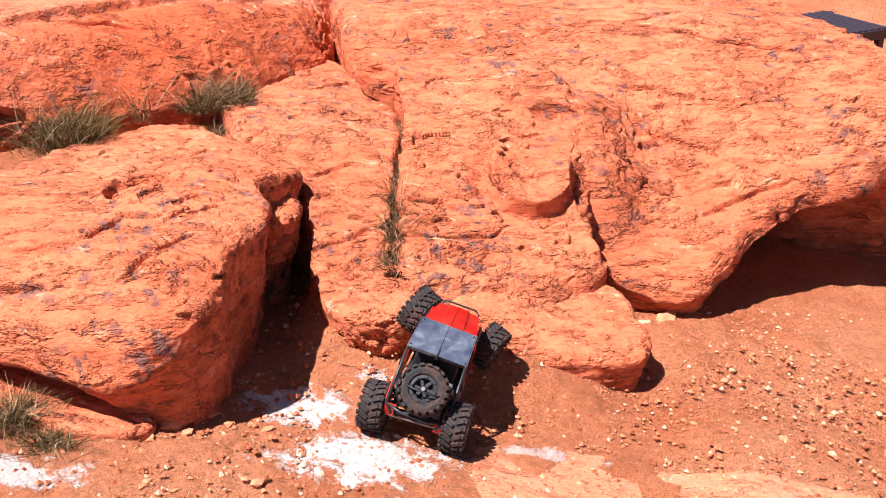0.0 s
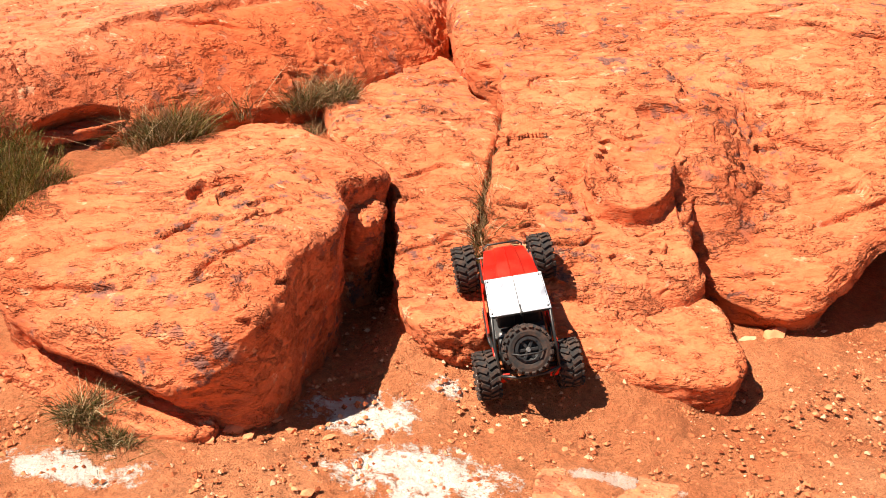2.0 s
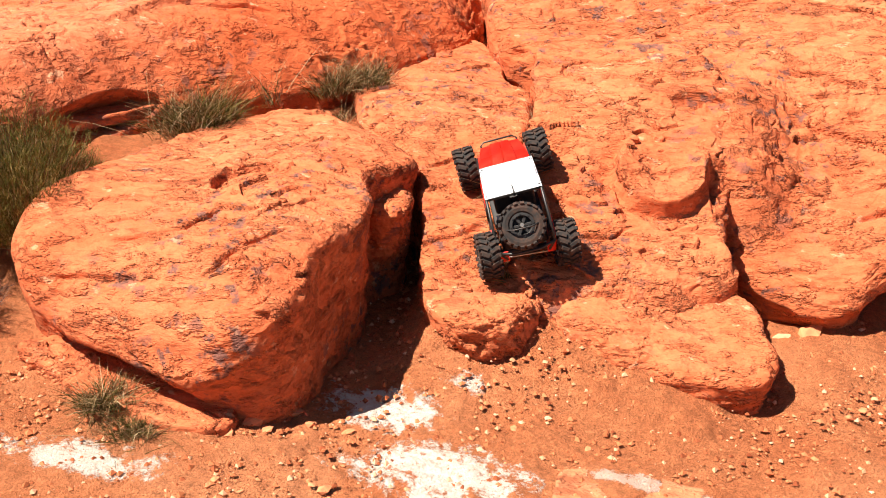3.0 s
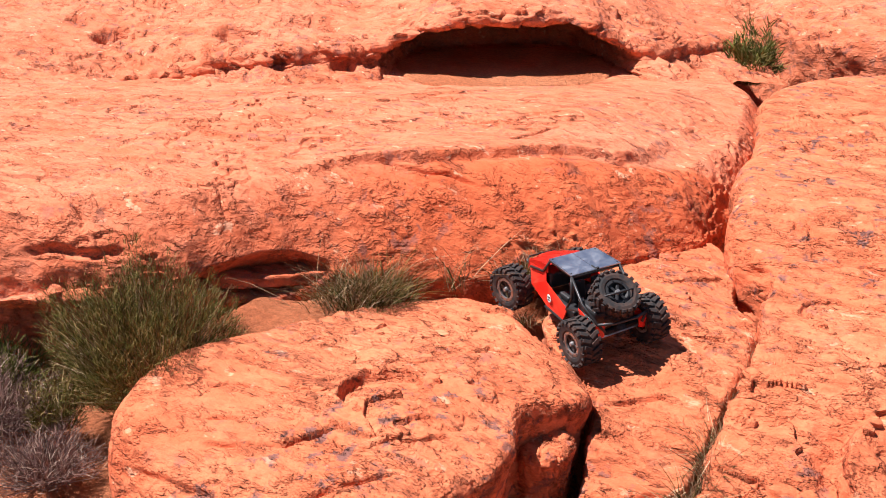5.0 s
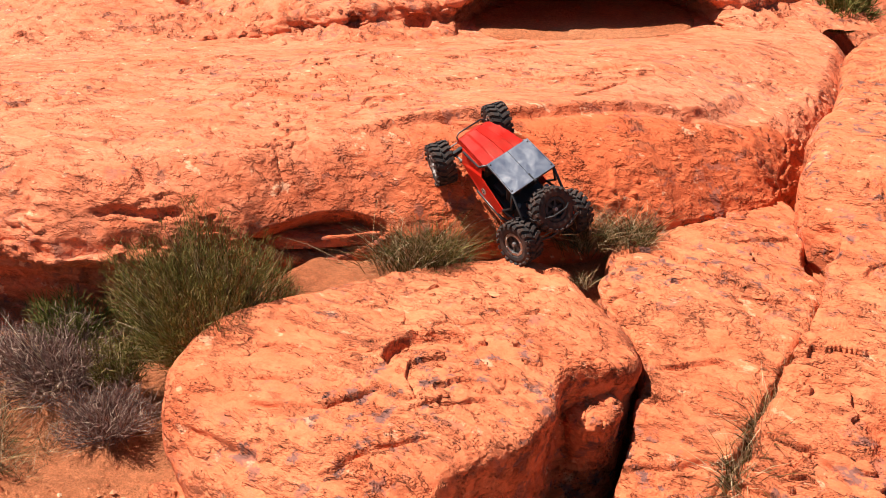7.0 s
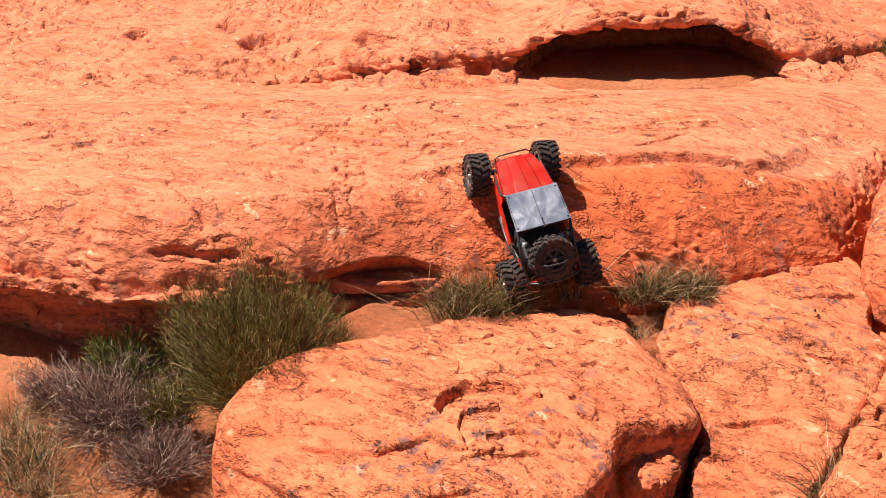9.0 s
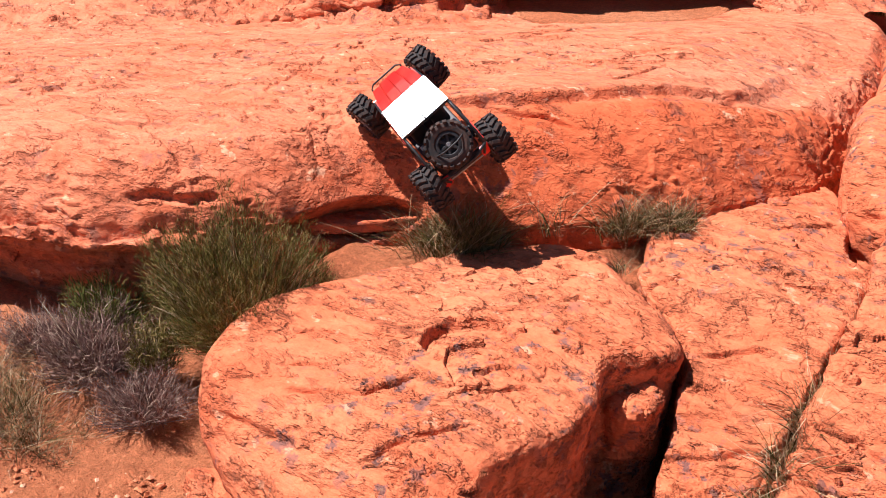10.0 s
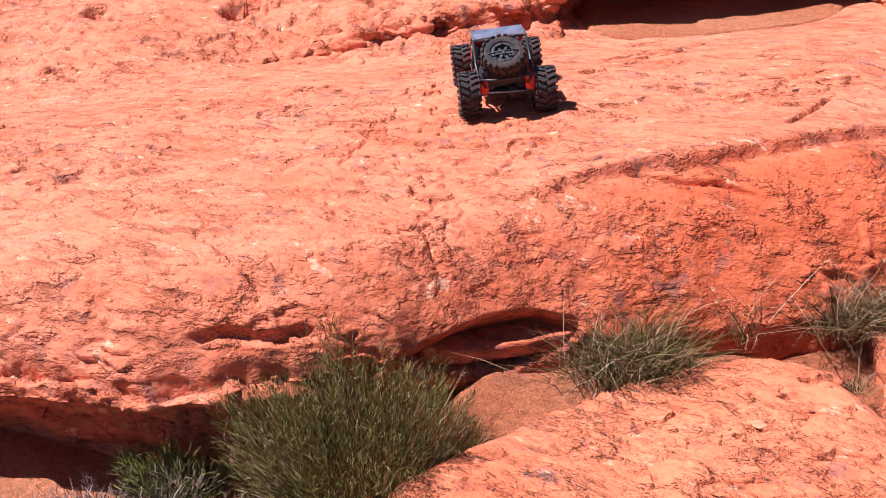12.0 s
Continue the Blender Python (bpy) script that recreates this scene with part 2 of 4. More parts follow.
def ring_spline(rows, count, dense=None):
    """A closed Catmull-Rom curve through rows of any width, evened out by plan length (times dense, where given)."""
    r = np.array(rows, float)
    k = len(r)
    t = np.linspace(0, k, 40 * k, endpoint=False)
    i = t.astype(int)
    f = (t - i)[:, None]
    a, b, c, d = r[(i - 1) % k], r[i % k], r[(i + 1) % k], r[(i + 2) % k]
    q = 0.5 * (2 * b + (c - a) * f + (2 * a - 5 * b + 4 * c - d) * f ** 2 + (3 * b - a - 3 * c + d) * f ** 3)
    step = np.linalg.norm(np.roll(q, -1, 0)[:, :2] - q[:, :2], axis=1)
    if dense is not None:
        step = step * dense(q[:, 0], q[:, 1])
    s = np.concatenate([[0], np.cumsum(step)])
    want = np.linspace(0, s[-1], count, endpoint=False)
    q = np.vstack([q, q[:1]])
    return np.stack([np.interp(want, s, q[:, c]) for c in range(q.shape[1])], 1)


def rock(name, centre, outline, top, base, material, around=420, inner=150, side=50, bed=(0.3, 0.8, 0.6), size=1.0, seed=0, carve=None, strength=1.0, dense=None, power=0.0, rough_rim=1.0):
    """A boulder: outline rows are (x, y, lean, round): the rim in plan, how far the foot stands out (minus: is undercut), the rim's rounding radius."""
    ring = ring_spline(outline, around, dense)
    # an uneven rim
    wob = fbm(np.column_stack([ring[:, :2] * 5, np.full(around, seed * 3.1)]), 3, 0.5, seed + 3)
    c = np.array(centre)
    reach = ring[:, :2] - c
    length = np.linalg.norm(reach, axis=1)
    out = reach / length[:, None]
    ring[:, :2] += out * (0.018 * size * rough_rim * wob)[:, None]
    reach = ring[:, :2] - c
    length = np.linalg.norm(reach, axis=1)
    s = 1 - (1 - np.linspace(0.004, 1, inner)) ** 1.35
    xy = c + reach[None] * s[:, None, None]
    d = (1 - s)[:, None] * length[None]
    r = np.maximum(ring[:, 3], 0.004)[None]
    drop = r * (1 - np.sqrt(np.clip(1 - (1 - np.minimum(d / r, 1)) ** 2, 0, 1)))
    if power:
        drop = r * (1 - np.minimum(d / r, 1)) ** power
    z = top(xy[..., 0], xy[..., 1]) - drop
    upper = np.dstack([xy, z])
    rim = upper[-1]
    w = np.linspace(0, 1, side + 1)[1:, None]
    foot = ring[:, 2][None] * (w ** 0.8)
    zz = rim[None, :, 2] + (base - rim[None, :, 2]) * w
    lower = np.dstack([rim[None, :, 0] + out[None, :, 0] * foot, rim[None, :, 1] + out[None, :, 1] * foot, zz])
    p = np.concatenate([upper, lower], 0)
    nor = sheet_normals(p, True)
    nor = nor * np.sign(nor[inner // 2, :, 2].mean())
    flat = p.reshape(-1, 3)
    move = strength * relief(flat + seed * 7.7, bed, size, seed)
    if carve is not None:
        move = move + carve(flat)
    flat = flat + nor.reshape(-1, 3) * move[:, None]
    verts = np.vstack([flat, [flat[:around].mean(0)]])
    faces = sheet_faces(len(p), around, True)
    me = mesh_from(name, verts, faces, material)
    hub = len(verts) - 1
    bm = bmesh.new()
    bm.from_mesh(me)
    bm.verts.ensure_lookup_table()
    for k in range(around):
        f = bm.faces.new((bm.verts[hub], bm.verts[k], bm.verts[(k + 1) % around]))
        f.smooth = True
    bmesh.ops.recalc_face_normals(bm, faces=bm.faces)
    bm.to_mesh(me)
    bm.free()
    return new(name, me)


def scar(p, x, y, radius, depth, open_to, wide):
    """A crescent scarp: stone flaked away inside an arc, deepest at the arc's rim, running out towards open_to (radians)."""
    dx, dy = p[:, 0] - x, p[:, 1] - y
    dist = np.hypot(dx, dy) + 0.012 * fbm(p * 14, 2, 0.5, 9)
    turn = np.cos(np.arctan2(dy, dx) - open_to)
    inside = smooth(radius, radius - 0.012, dist) * smooth(0.0, radius, dist)
    return -depth * inside * smooth(wide, wide - 0.5, turn)


def crack(p, a, b, depth, width, wave=0.02):
    """A wavering open joint from a to b in plan."""
    a, b = np.array(a), np.array(b)
    d = b - a
    n = np.linalg.norm(d)
    d = d / n
    along = (p[:, :2] - a) @ d
    off = (p[:, 0] - a[0]) * -d[1] + (p[:, 1] - a[1]) * d[0] + wave * fbm(np.column_stack([along * 6, along * 0, along * 0 + depth]), 3, 0.5, 3)
    return -depth * smooth(width * 0.75, width * 0.15, np.abs(off)) * smooth(-0.01, 0.04, along) * smooth(n + 0.01, n - 0.04, along)


def hollow(p, x, y, z, rx, ry, rz, depth):
    d = np.sqrt(((p[:, 0] - x) / rx) ** 2 + ((p[:, 1] - y) / ry) ** 2 + ((p[:, 2] - z) / rz) ** 2)
    d = d + 0.12 * fbm(p * 9, 2, 0.5, 21)
    return -depth * smooth(1.0, 0.55, d)


# ---------------------------------------------------------------- ground
def ground_z(x, y):
    near = 0.045 - 0.13 * np.clip(x, -2.6, 1.8) - 0.05 * (np.clip(y, -4, 6) - 2)
    near = near + 0.288 * smooth(2.20, 2.46, y - 0.5 * (x + 1.2)) * smooth(-1.46, -1.22, x) * smooth(-0.42, -0.52, x)
    near = near + 0.145 * smooth(2.0, 2.45, y) * smooth(0.5, 0.2, x) * smooth(-0.42, -0.25, x)
    near = near + 0.048 * smooth(0.40, 0.68, x)
    fill = smooth(2.95, 3.2, y) * smooth(-0.85, -0.7, x) * smooth(-0.17, -0.3, x) * smooth(5.7, 5.3, y)
    near = near + (0.412 - near) * fill
    far = smooth(5.0, 14.0, np.hypot(x, y))
    return near * (1 - far) - 0.35 * far


def ground():
    s = np.linspace(-1, 1, 500)
    ax = np.sign(s) * (1.5 * np.abs(s) + 3.0 * np.abs(s) ** 4 + 900 * np.abs(s) ** 24)
    x, y = np.meshgrid(ax - 0.2, ax + 2.0)
    z = ground_z(x, y)
    p = np.dstack([x, y, z]).reshape(-1, 3)
    near = smooth(9, 4, np.hypot(p[:, 0], p[:, 1] - 2))
    p[:, 2] += near * (0.014 * fbm(p * 3.1, 4, 0.5, 5) + 0.004 * fbm(p * 19, 3, 0.6, 6) + 0.006 * smooth(0.2, 0.6, fbm(p * 9, 2, 0.5, 8)))
    p[:, 2] += (1 - near) * 0.25 * fbm(p * np.array([0.12, 0.12, 0]), 3, 0.5, 15)
    me = mesh_from("ground", p, sheet_faces(500, 500), DIRT)
    return tagged(new("ground", me), "red sandy dirt ground with grit and white crust", "ground", kind="structure")


GROUND = ground()


# ---------------------------------------------------------------- the rocks
def left_top(x, y):
    return 0.475 - 0.05 * np.abs(y - 2.25) - 0.035 * smooth(-0.62, -0.34, x) - 0.04 * smooth(2.05, 1.9, y)


def left_carve(p):
    return (scar(p, -0.70, 2.32, 0.10, 0.03, radians(-40), 0.5) + crack(p, (-0.90, 2.01), (-0.74, 2.08), 0.014, 0.012) + crack(p, (-0.765, 2.065), (-0.70, 2.17), 0.028, 0.014, 0.01)
            + crack(p, (-0.665, 1.93), (-0.60, 2.02), 0.016, 0.012, 0.01) + crack(p, (-0.61, 2.0), (-0.53, 2.09), 0.014, 0.012) + crack(p, (-1.04, 1.96), (-0.80, 1.93), 0.012, 0.012)
            + crack(p, (-0.97, 2.065), (-0.86, 2.12), 0.010, 0.010) + crack(p, (-0.76, 2.605), (-0.71, 2.63), 0.025, 0.012, 0.004) + hollow(p, -0.39, 2.47, 0.30, 0.05, 0.05, 0.07, 0.05))


boulder = rock("boulder", (-0.76, 2.36), [
    (-0.44, 2.05, -0.05, 0.03), (-0.40, 2.23, -0.07, 0.018), (-0.425, 2.36, -0.06, 0.018), (-0.445, 2.44, -0.05, 0.02), (-0.37, 2.58, -0.06, 0.03), (-0.45, 2.70, -0.03, 0.05),
    (-0.60, 2.80, 0, 0.05), (-0.75, 2.89, 0, 0.05), (-0.92, 2.80, 0, 0.05), (-1.05, 2.62, 0, 0.05), (-1.15, 2.40, 0, 0.05), (-1.19, 2.16, 0, 0.06),
    (-1.15, 2.00, -0.04, 0.10), (-0.98, 1.91, -0.26, 0.14), (-0.80, 1.855, -0.28, 0.16), (-0.65, 1.82, -0.12, 0.17), (-0.505, 1.865, -0.02, 0.08), (-0.455, 1.96, -0.03, 0.045)],
    left_top, 0.05, ROCK, 520, 190, 60, bed=(0.25, 0.9, 0.7), seed=1, carve=left_carve, strength=0.7)
tagged(boulder, "large flat-topped orange sandstone boulder with dark lichen", "boulder", "sandstone outcrop")


knob = rock("knob", (-0.41, 2.475), [(-0.36, 2.50, -0.03, 0.02), (-0.39, 2.53, -0.03, 0.02), (-0.45, 2.52, 0, 0.02), (-0.46, 2.45, 0, 0.02), (-0.42, 2.42, -0.03, 0.02), (-0.37, 2.44, -0.04, 0.02)],
            lambda x, y: 0.365 + 0.2 * (y - 2.47), 0.22, ROCK, 140, 40, 20, size=0.35, seed=16)
knob.parent = boulder


def slab_carve(p):
    return (crack(p, (-0.43, 3.18), (-0.29, 3.33), 0.016, 0.012) + crack(p, (-0.56, 2.79), (-0.47, 2.88), 0.014, 0.012, 0.01) + crack(p, (-0.36, 2.66), (-0.23, 2.76), 0.012, 0.012)
            + crack(p, (-0.30, 2.95), (-0.17, 3.02), 0.012, 0.012))


def slab_top(x, y):
    return 0.443 - 0.30 * np.clip(2.86 - y, 0, 9) - 0.5 * np.clip(2.55 - y, 0, 9) - 0.16 * np.clip(x + 0.38, 0, 9)


slab = rock("rock_slab", (-0.30, 2.95), [
    (-0.15, 2.44, 0.02, 0.04), (-0.136, 2.65, -0.01, 0.015), (-0.136, 2.9, -0.01, 0.015), (-0.155, 3.1, 0, 0.015), (-0.23, 3.2, 0, 0.015), (-0.30, 3.42, 0, 0.015), (-0.42, 3.52, 0, 0.02),
    (-0.58, 3.4, 0, 0.03), (-0.71, 3.2, 0, 0.03), (-0.66, 3.0, 0, 0.03), (-0.56, 2.83, 0, 0.03), (-0.40, 2.68, 0, 0.03), (-0.345, 2.52, 0.01, 0.03), (-0.32, 2.40, 0.05, 0.04), (-0.22, 2.33, 0.06, 0.05)],
    slab_top, -0.05, ROCK, 420, 150, 40, bed=(-0.2, 0.9, 0.7), seed=2, carve=slab_carve, strength=0.75)
tagged(slab, "sloping orange sandstone slab beside a grassy crack", "rock", "sandstone outcrop")


def mid_top(x, y):
    a = 0.36 + 0.52 * (y - 2.68) - 0.13 * (x - 0.05)
    b = 0.50 + 0.1 * (y - 3)
    return -0.04 * np.log(np.exp(-a / 0.04) + np.exp(-b / 0.04))


def mid_carve(p):
    ring = np.hypot(p[:, 0] - 0.238, p[:, 1] - 2.72) + 0.014 * fbm(p * 14, 2, 0.5, 9)
    below = -0.022 * smooth(0.118, 0.132, ring) * smooth(0.185, 0.135, ring) * smooth(2.78, 2.70, p[:, 1])   # worn hollow along the tongue's edge
    return (below + scar(p, 0.238, 2.72, 0.122, -0.026, radians(85), 0.85) + crack(p, (0.37, 2.76), (0.385, 2.60), 0.02, 0.03, 0.015)
            + crack(p, (-0.06, 2.60), (0.10, 2.56), 0.012, 0.012) + hollow(p, 0.32, 2.96, 0.42, 0.09, 0.05, 0.07, 0.03))


mid = rock("rock_slab", (0.13, 2.78), [
    (-0.10, 2.36, 0.05, 0.05), (-0.098, 2.7, 0, 0.015), (-0.100, 2.95, 0, 0.015), (-0.13, 3.12, 0, 0.02), (-0.1, 3.32, 0, 0.03), (0.15, 3.3, 0, 0.03), (0.36, 3.15, 0, 0.04),
    (0.44, 2.98, 0, 0.09), (0.435, 2.82, 0.02, 0.09), (0.405, 2.70, 0, 0.06), (0.385, 2.63, -0.04, 0.04), (0.39, 2.55, -0.03, 0.04), (0.41, 2.47, 0, 0.05), (0.25, 2.38, 0.06, 0.06), (0.05, 2.32, 0.08, 0.06)],
    mid_top, -0.05, ROCK, 420, 170, 40, bed=(0.1, 0.9, 0.8), seed=3, carve=mid_carve, strength=0.75)
tagged(mid, "orange sandstone slab with a crescent-shaped flaked scar", "rock", "sandstone outcrop")


def right_top(x, y):
    a = 0.19 + 0.56 * (y - 2.75)
    b = 0.595 + 0.03 * (y - 3.4) - 0.10 * np.clip(x - 0.9, 0, 9)
    a = a + 0.14 * smooth(0.60, 0.43, x) * smooth(2.66, 2.80, y) * smooth(3.25, 3.0, y)   # rises to meet the slab beside it
    return -0.03 * np.log(np.exp(-a / 0.03) + np.exp(-b / 0.03)) - 0.9 * np.clip(0.894 * x + 0.447 * y - 2.80, 0, 9)


def right_carve(p):
    return (hollow(p, 0.30, 3.12, 0.42, 0.12, 0.05, 0.06, 0.05) + scar(p, 0.60, 3.02, 0.05, 0.012, radians(90), 0.9)
            + crack(p, (0.0, 3.36), (0.35, 3.30), 0.018, 0.04, 0.05) + crack(p, (0.46, 3.24), (0.78, 3.18), 0.018, 0.014, 0.03)
            + crack(p, (0.55, 3.06), (0.98, 2.93), 0.016, 0.014, 0.03) + crack(p, (0.6, 3.52), (1.2, 3.36), 0.022, 0.018, 0.05) + crack(p, (0.30, 3.48), (0.85, 3.62), 0.022, 0.018, 0.05)
            + crack(p, (0.72, 2.78), (1.02, 2.90), 0.014, 0.012, 0.02) + crack(p, (0.2, 3.9), (0.9, 3.8), 0.022, 0.02, 0.06) + crack(p, (-0.3, 4.2), (0.4, 4.05), 0.02, 0.02, 0.06))


right = rock("boulder", (0.85, 3.62), [
    (0.44, 2.66, -0.08, 0.05), (0.58, 2.60, -0.10, 0.07), (0.70, 2.575, -0.14, 0.06), (0.78, 2.63, -0.40, 0.06), (0.93, 2.78, -0.60, 0.06), (1.10, 2.88, -0.65, 0.07), (1.35, 2.98, -0.6, 0.08),
    (1.75, 3.25, -0.2, 0.1), (2.0, 3.7, 0, 0.15), (1.7, 4.2, 0, 0.15), (1.2, 4.5, 0, 0.12), (0.9, 4.75, 0, 0.1), (0.65, 5.1, 0, 0.1), (0.15, 5.3, 0, 0.1), (-0.3, 5.25, 0, 0.08), (-0.50, 4.92, 0, 0.05),
    (-0.52, 4.6, 0, 0.05), (-0.42, 4.1, 0, 0.05), (-0.36, 3.65, 0, 0.05), (-0.27, 3.33, 0, 0.06), (-0.05, 3.24, 0, 0.06), (0.2, 3.12, 0, 0.05), (0.34, 2.98, -0.02, 0.03), (0.37, 2.8, -0.03, 0.03)],
    right_top, -0.2, ROCK, 620, 240, 60, bed=(0.15, 0.8, 0.9), seed=4, carve=right_carve)
tagged(right, "huge orange sandstone boulder overhanging a shaded hollow", "boulder", "sandstone outcrop")


def low_a(x, y):
    return 0.195 - 0.1 * x + 0.12 * (y - 2.3)


low1 = rock("ledge_rock", (-0.17, 2.33), [(-0.30, 2.29, 0, 0.03), (-0.245, 2.225, -0.02, 0.03), (-0.15, 2.185, -0.025, 0.03), (-0.07, 2.22, -0.02, 0.03), (-0.04, 2.32, 0, 0.03), (-0.06, 2.46, 0, 0.03), (-0.2, 2.48, 0, 0.03), (-0.32, 2.42, 0, 0.03)],
            low_a, 0.0, ROCK_LOW, 240, 80, 30, size=0.6, seed=5, strength=1.4)
tagged(low1, "low rounded orange sandstone ledge in the dirt", "rock", "sandstone outcrop")


def low_b(x, y):
    return 0.165 + 0.28 * (y - 2.42) - 0.05 * x + 0.028 * smooth(0.26, 0.06, x)


low2 = rock("ledge_rock", (0.25, 2.38), [(0.02, 2.33, 0.02, 0.03), (0.12, 2.26, 0.03, 0.04), (0.28, 2.205, -0.01, 0.025), (0.42, 2.20, -0.03, 0.018), (0.495, 2.235, -0.04, 0.015), (0.50, 2.34, -0.03, 0.02), (0.46, 2.47, 0, 0.04), (0.3, 2.56, 0, 0.03), (0.1, 2.52, 0, 0.03)],
            low_b, -0.1, ROCK_LOW, 300, 100, 30, size=0.7, seed=6, strength=1.5)
tagged(low2, "low worn sandstone ledge with a broken front edge", "rock", "sandstone outcrop")


def shelf_top(x, y):
    return 0.172 - 0.14 * (x + 0.72)


shelf = rock("ledge_rock", (-0.83, 1.87), [(-0.60, 1.80, 0.01, 0.012), (-0.68, 1.765, 0, 0.012), (-0.8, 1.79, 0, 0.015), (-1.0, 1.86, 0, 0.02), (-1.15, 1.95, 0, 0.03), (-1.0, 2.02, 0, 0.03), (-0.75, 1.97, 0, 0.03), (-0.62, 1.88, 0, 0.02)],
             shelf_top, 0.0, ROCK_LOW, 240, 70, 24, size=0.6, seed=7)
tagged(shelf, "flat sandstone shelf lying under the boulder's undercut", "rock", "sandstone outcrop")


def back_top(x, y):
    z = 0.70 + 0.008 * (x + 1.2) - 0.012 * (y - 3.3)
    z = z - 0.068 * smooth(-0.75, -0.02, -0.565 * (x + 1.48) + 0.825 * (y - 4.62)) * smooth(-0.55, -0.95, x)
    return z - 0.09 * smooth(-0.95, -0.5, x) * smooth(3.2, 3.7, y)


def back_carve(p):
    slot = hollow(p, -1.22, 2.58, 0.515, 0.17, 0.22, 0.055, 0.16)
    skirt = smooth(-1.15, -1.5, p[:, 0])
    under = -0.07 * smooth(0.50, 0.40, p[:, 2]) * skirt
    steps = p[:, 2] * 11 + 0.7 * fbm(p * np.array([2.2, 2.2, 5.0]), 4, 0.55, 95)
    saw = steps - np.floor(steps)
    under = under - 0.030 * (1 - saw) * smooth(0.0, 0.12, saw) * smooth(0.60, 0.52, p[:, 2]) * skirt
    band = (p[:, 0] + 0.98) * -0.75 + (p[:, 1] - 3.17) * 0.66   # distance behind a line along the front
    lip = 0.030 * smooth(-0.01, 0.012, band + 0.03 * fbm(p * 5, 3, 0.5, 91)) * smooth(0.35, 0.05, band) * smooth(-1.45, -1.1, p[:, 0]) * smooth(-0.60, -0.66, p[:, 0])
    holes = hollow(p, -0.645, 3.48, 0.63, 0.03, 0.04, 0.06, 0.09) + hollow(p, -0.81, 3.22, 0.575, 0.02, 0.03, 0.02, 0.03) + hollow(p, -2.9, 4.25, 0.68, 0.12, 0.06, 0.1, 0.06)
    joints = (crack(p, (-0.93, 3.36), (-0.905, 3.63), 0.022, 0.014, 0.01) + crack(p, (-1.16, 3.00), (-0.90, 3.10), 0.014, 0.012) + crack(p, (-1.66, 2.27), (-1.45, 2.40), 0.02, 0.014)
              + crack(p, (-1.45, 2.9), (-1.15, 3.05), 0.012, 0.012) + crack(p, (-1.9, 3.1), (-1.5, 3.35), 0.012, 0.012, 0.03) + crack(p, (-1.3, 3.6), (-0.95, 3.85), 0.014, 0.014, 0.03))
    along, away = 0.825 * (p[:, 0] + 1.48) + 0.565 * (p[:, 1] - 4.62), -0.565 * (p[:, 0] + 1.48) + 0.825 * (p[:, 1] - 4.62)
    bowl = -0.035 * smooth(1.0, 0.6, np.sqrt(((along + 0.06) / 0.50) ** 2 + ((away - 0.12) / 0.30) ** 2))
    return slot + under + lip + holes + joints + bowl


def front_dense(x, y):
    return np.where((x > -3.0) & (y < 4.6), 7.0, 1.0)


back = rock("rock_shelf", (-2.0, 3.9), [
    (-2.15, 2.02, -0.10, 0.20), (-1.65, 2.19, -0.10, 0.20), (-1.30, 2.49, -0.02, 0.17), (-1.05, 2.78, 0.0, 0.22), (-0.85, 2.96, 0.02, 0.24), (-0.66, 3.13, 0.02, 0.24), (-0.48, 3.35, 0.02, 0.22), (-0.39, 3.55, 0.02, 0.16),
    (-0.40, 3.95, 0.0, 0.1), (-0.46, 4.3, 0, 0.08), (-0.56, 4.8, 0, 0.08), (-0.75, 5.2, 0, 0.1), (-1.4, 6.2, 0, 0.1), (-3, 6.8, 0, 0.1), (-5.2, 5.5, 0, 0.1), (-5.6, 3.2, 0, 0.1), (-4.2, 1.3, -0.08, 0.2), (-3.0, 1.65, -0.10, 0.2)],
    back_top, 0.1, ROCK_BACK, 1200, 330, 50, bed=(0.5, -0.5, 0.9), seed=8, carve=back_carve, dense=front_dense, power=1.7, strength=0.55)
tagged(back, "broad pale orange sandstone shelf with a rounded front", "rock", "sandstone outcrop")

tongue = rock("ledge_rock", (-1.27, 2.63), [(-1.37, 2.57, 0, 0.008), (-1.29, 2.57, 0, 0.008), (-1.20, 2.635, 0, 0.008), (-1.12, 2.73, 0, 0.008), (-1.2, 2.82, 0, 0.008), (-1.4, 2.70, 0, 0.008)],
              lambda x, y: 0.508 + 0 * x, 0.482, ROCK_BACK, 200, 50, 14, size=0.3, seed=12, bed=(0.5, 0.2, 1))
tagged(tongue, "thin sandstone tongue lying in a dark slot", "rock", "sandstone outcrop")


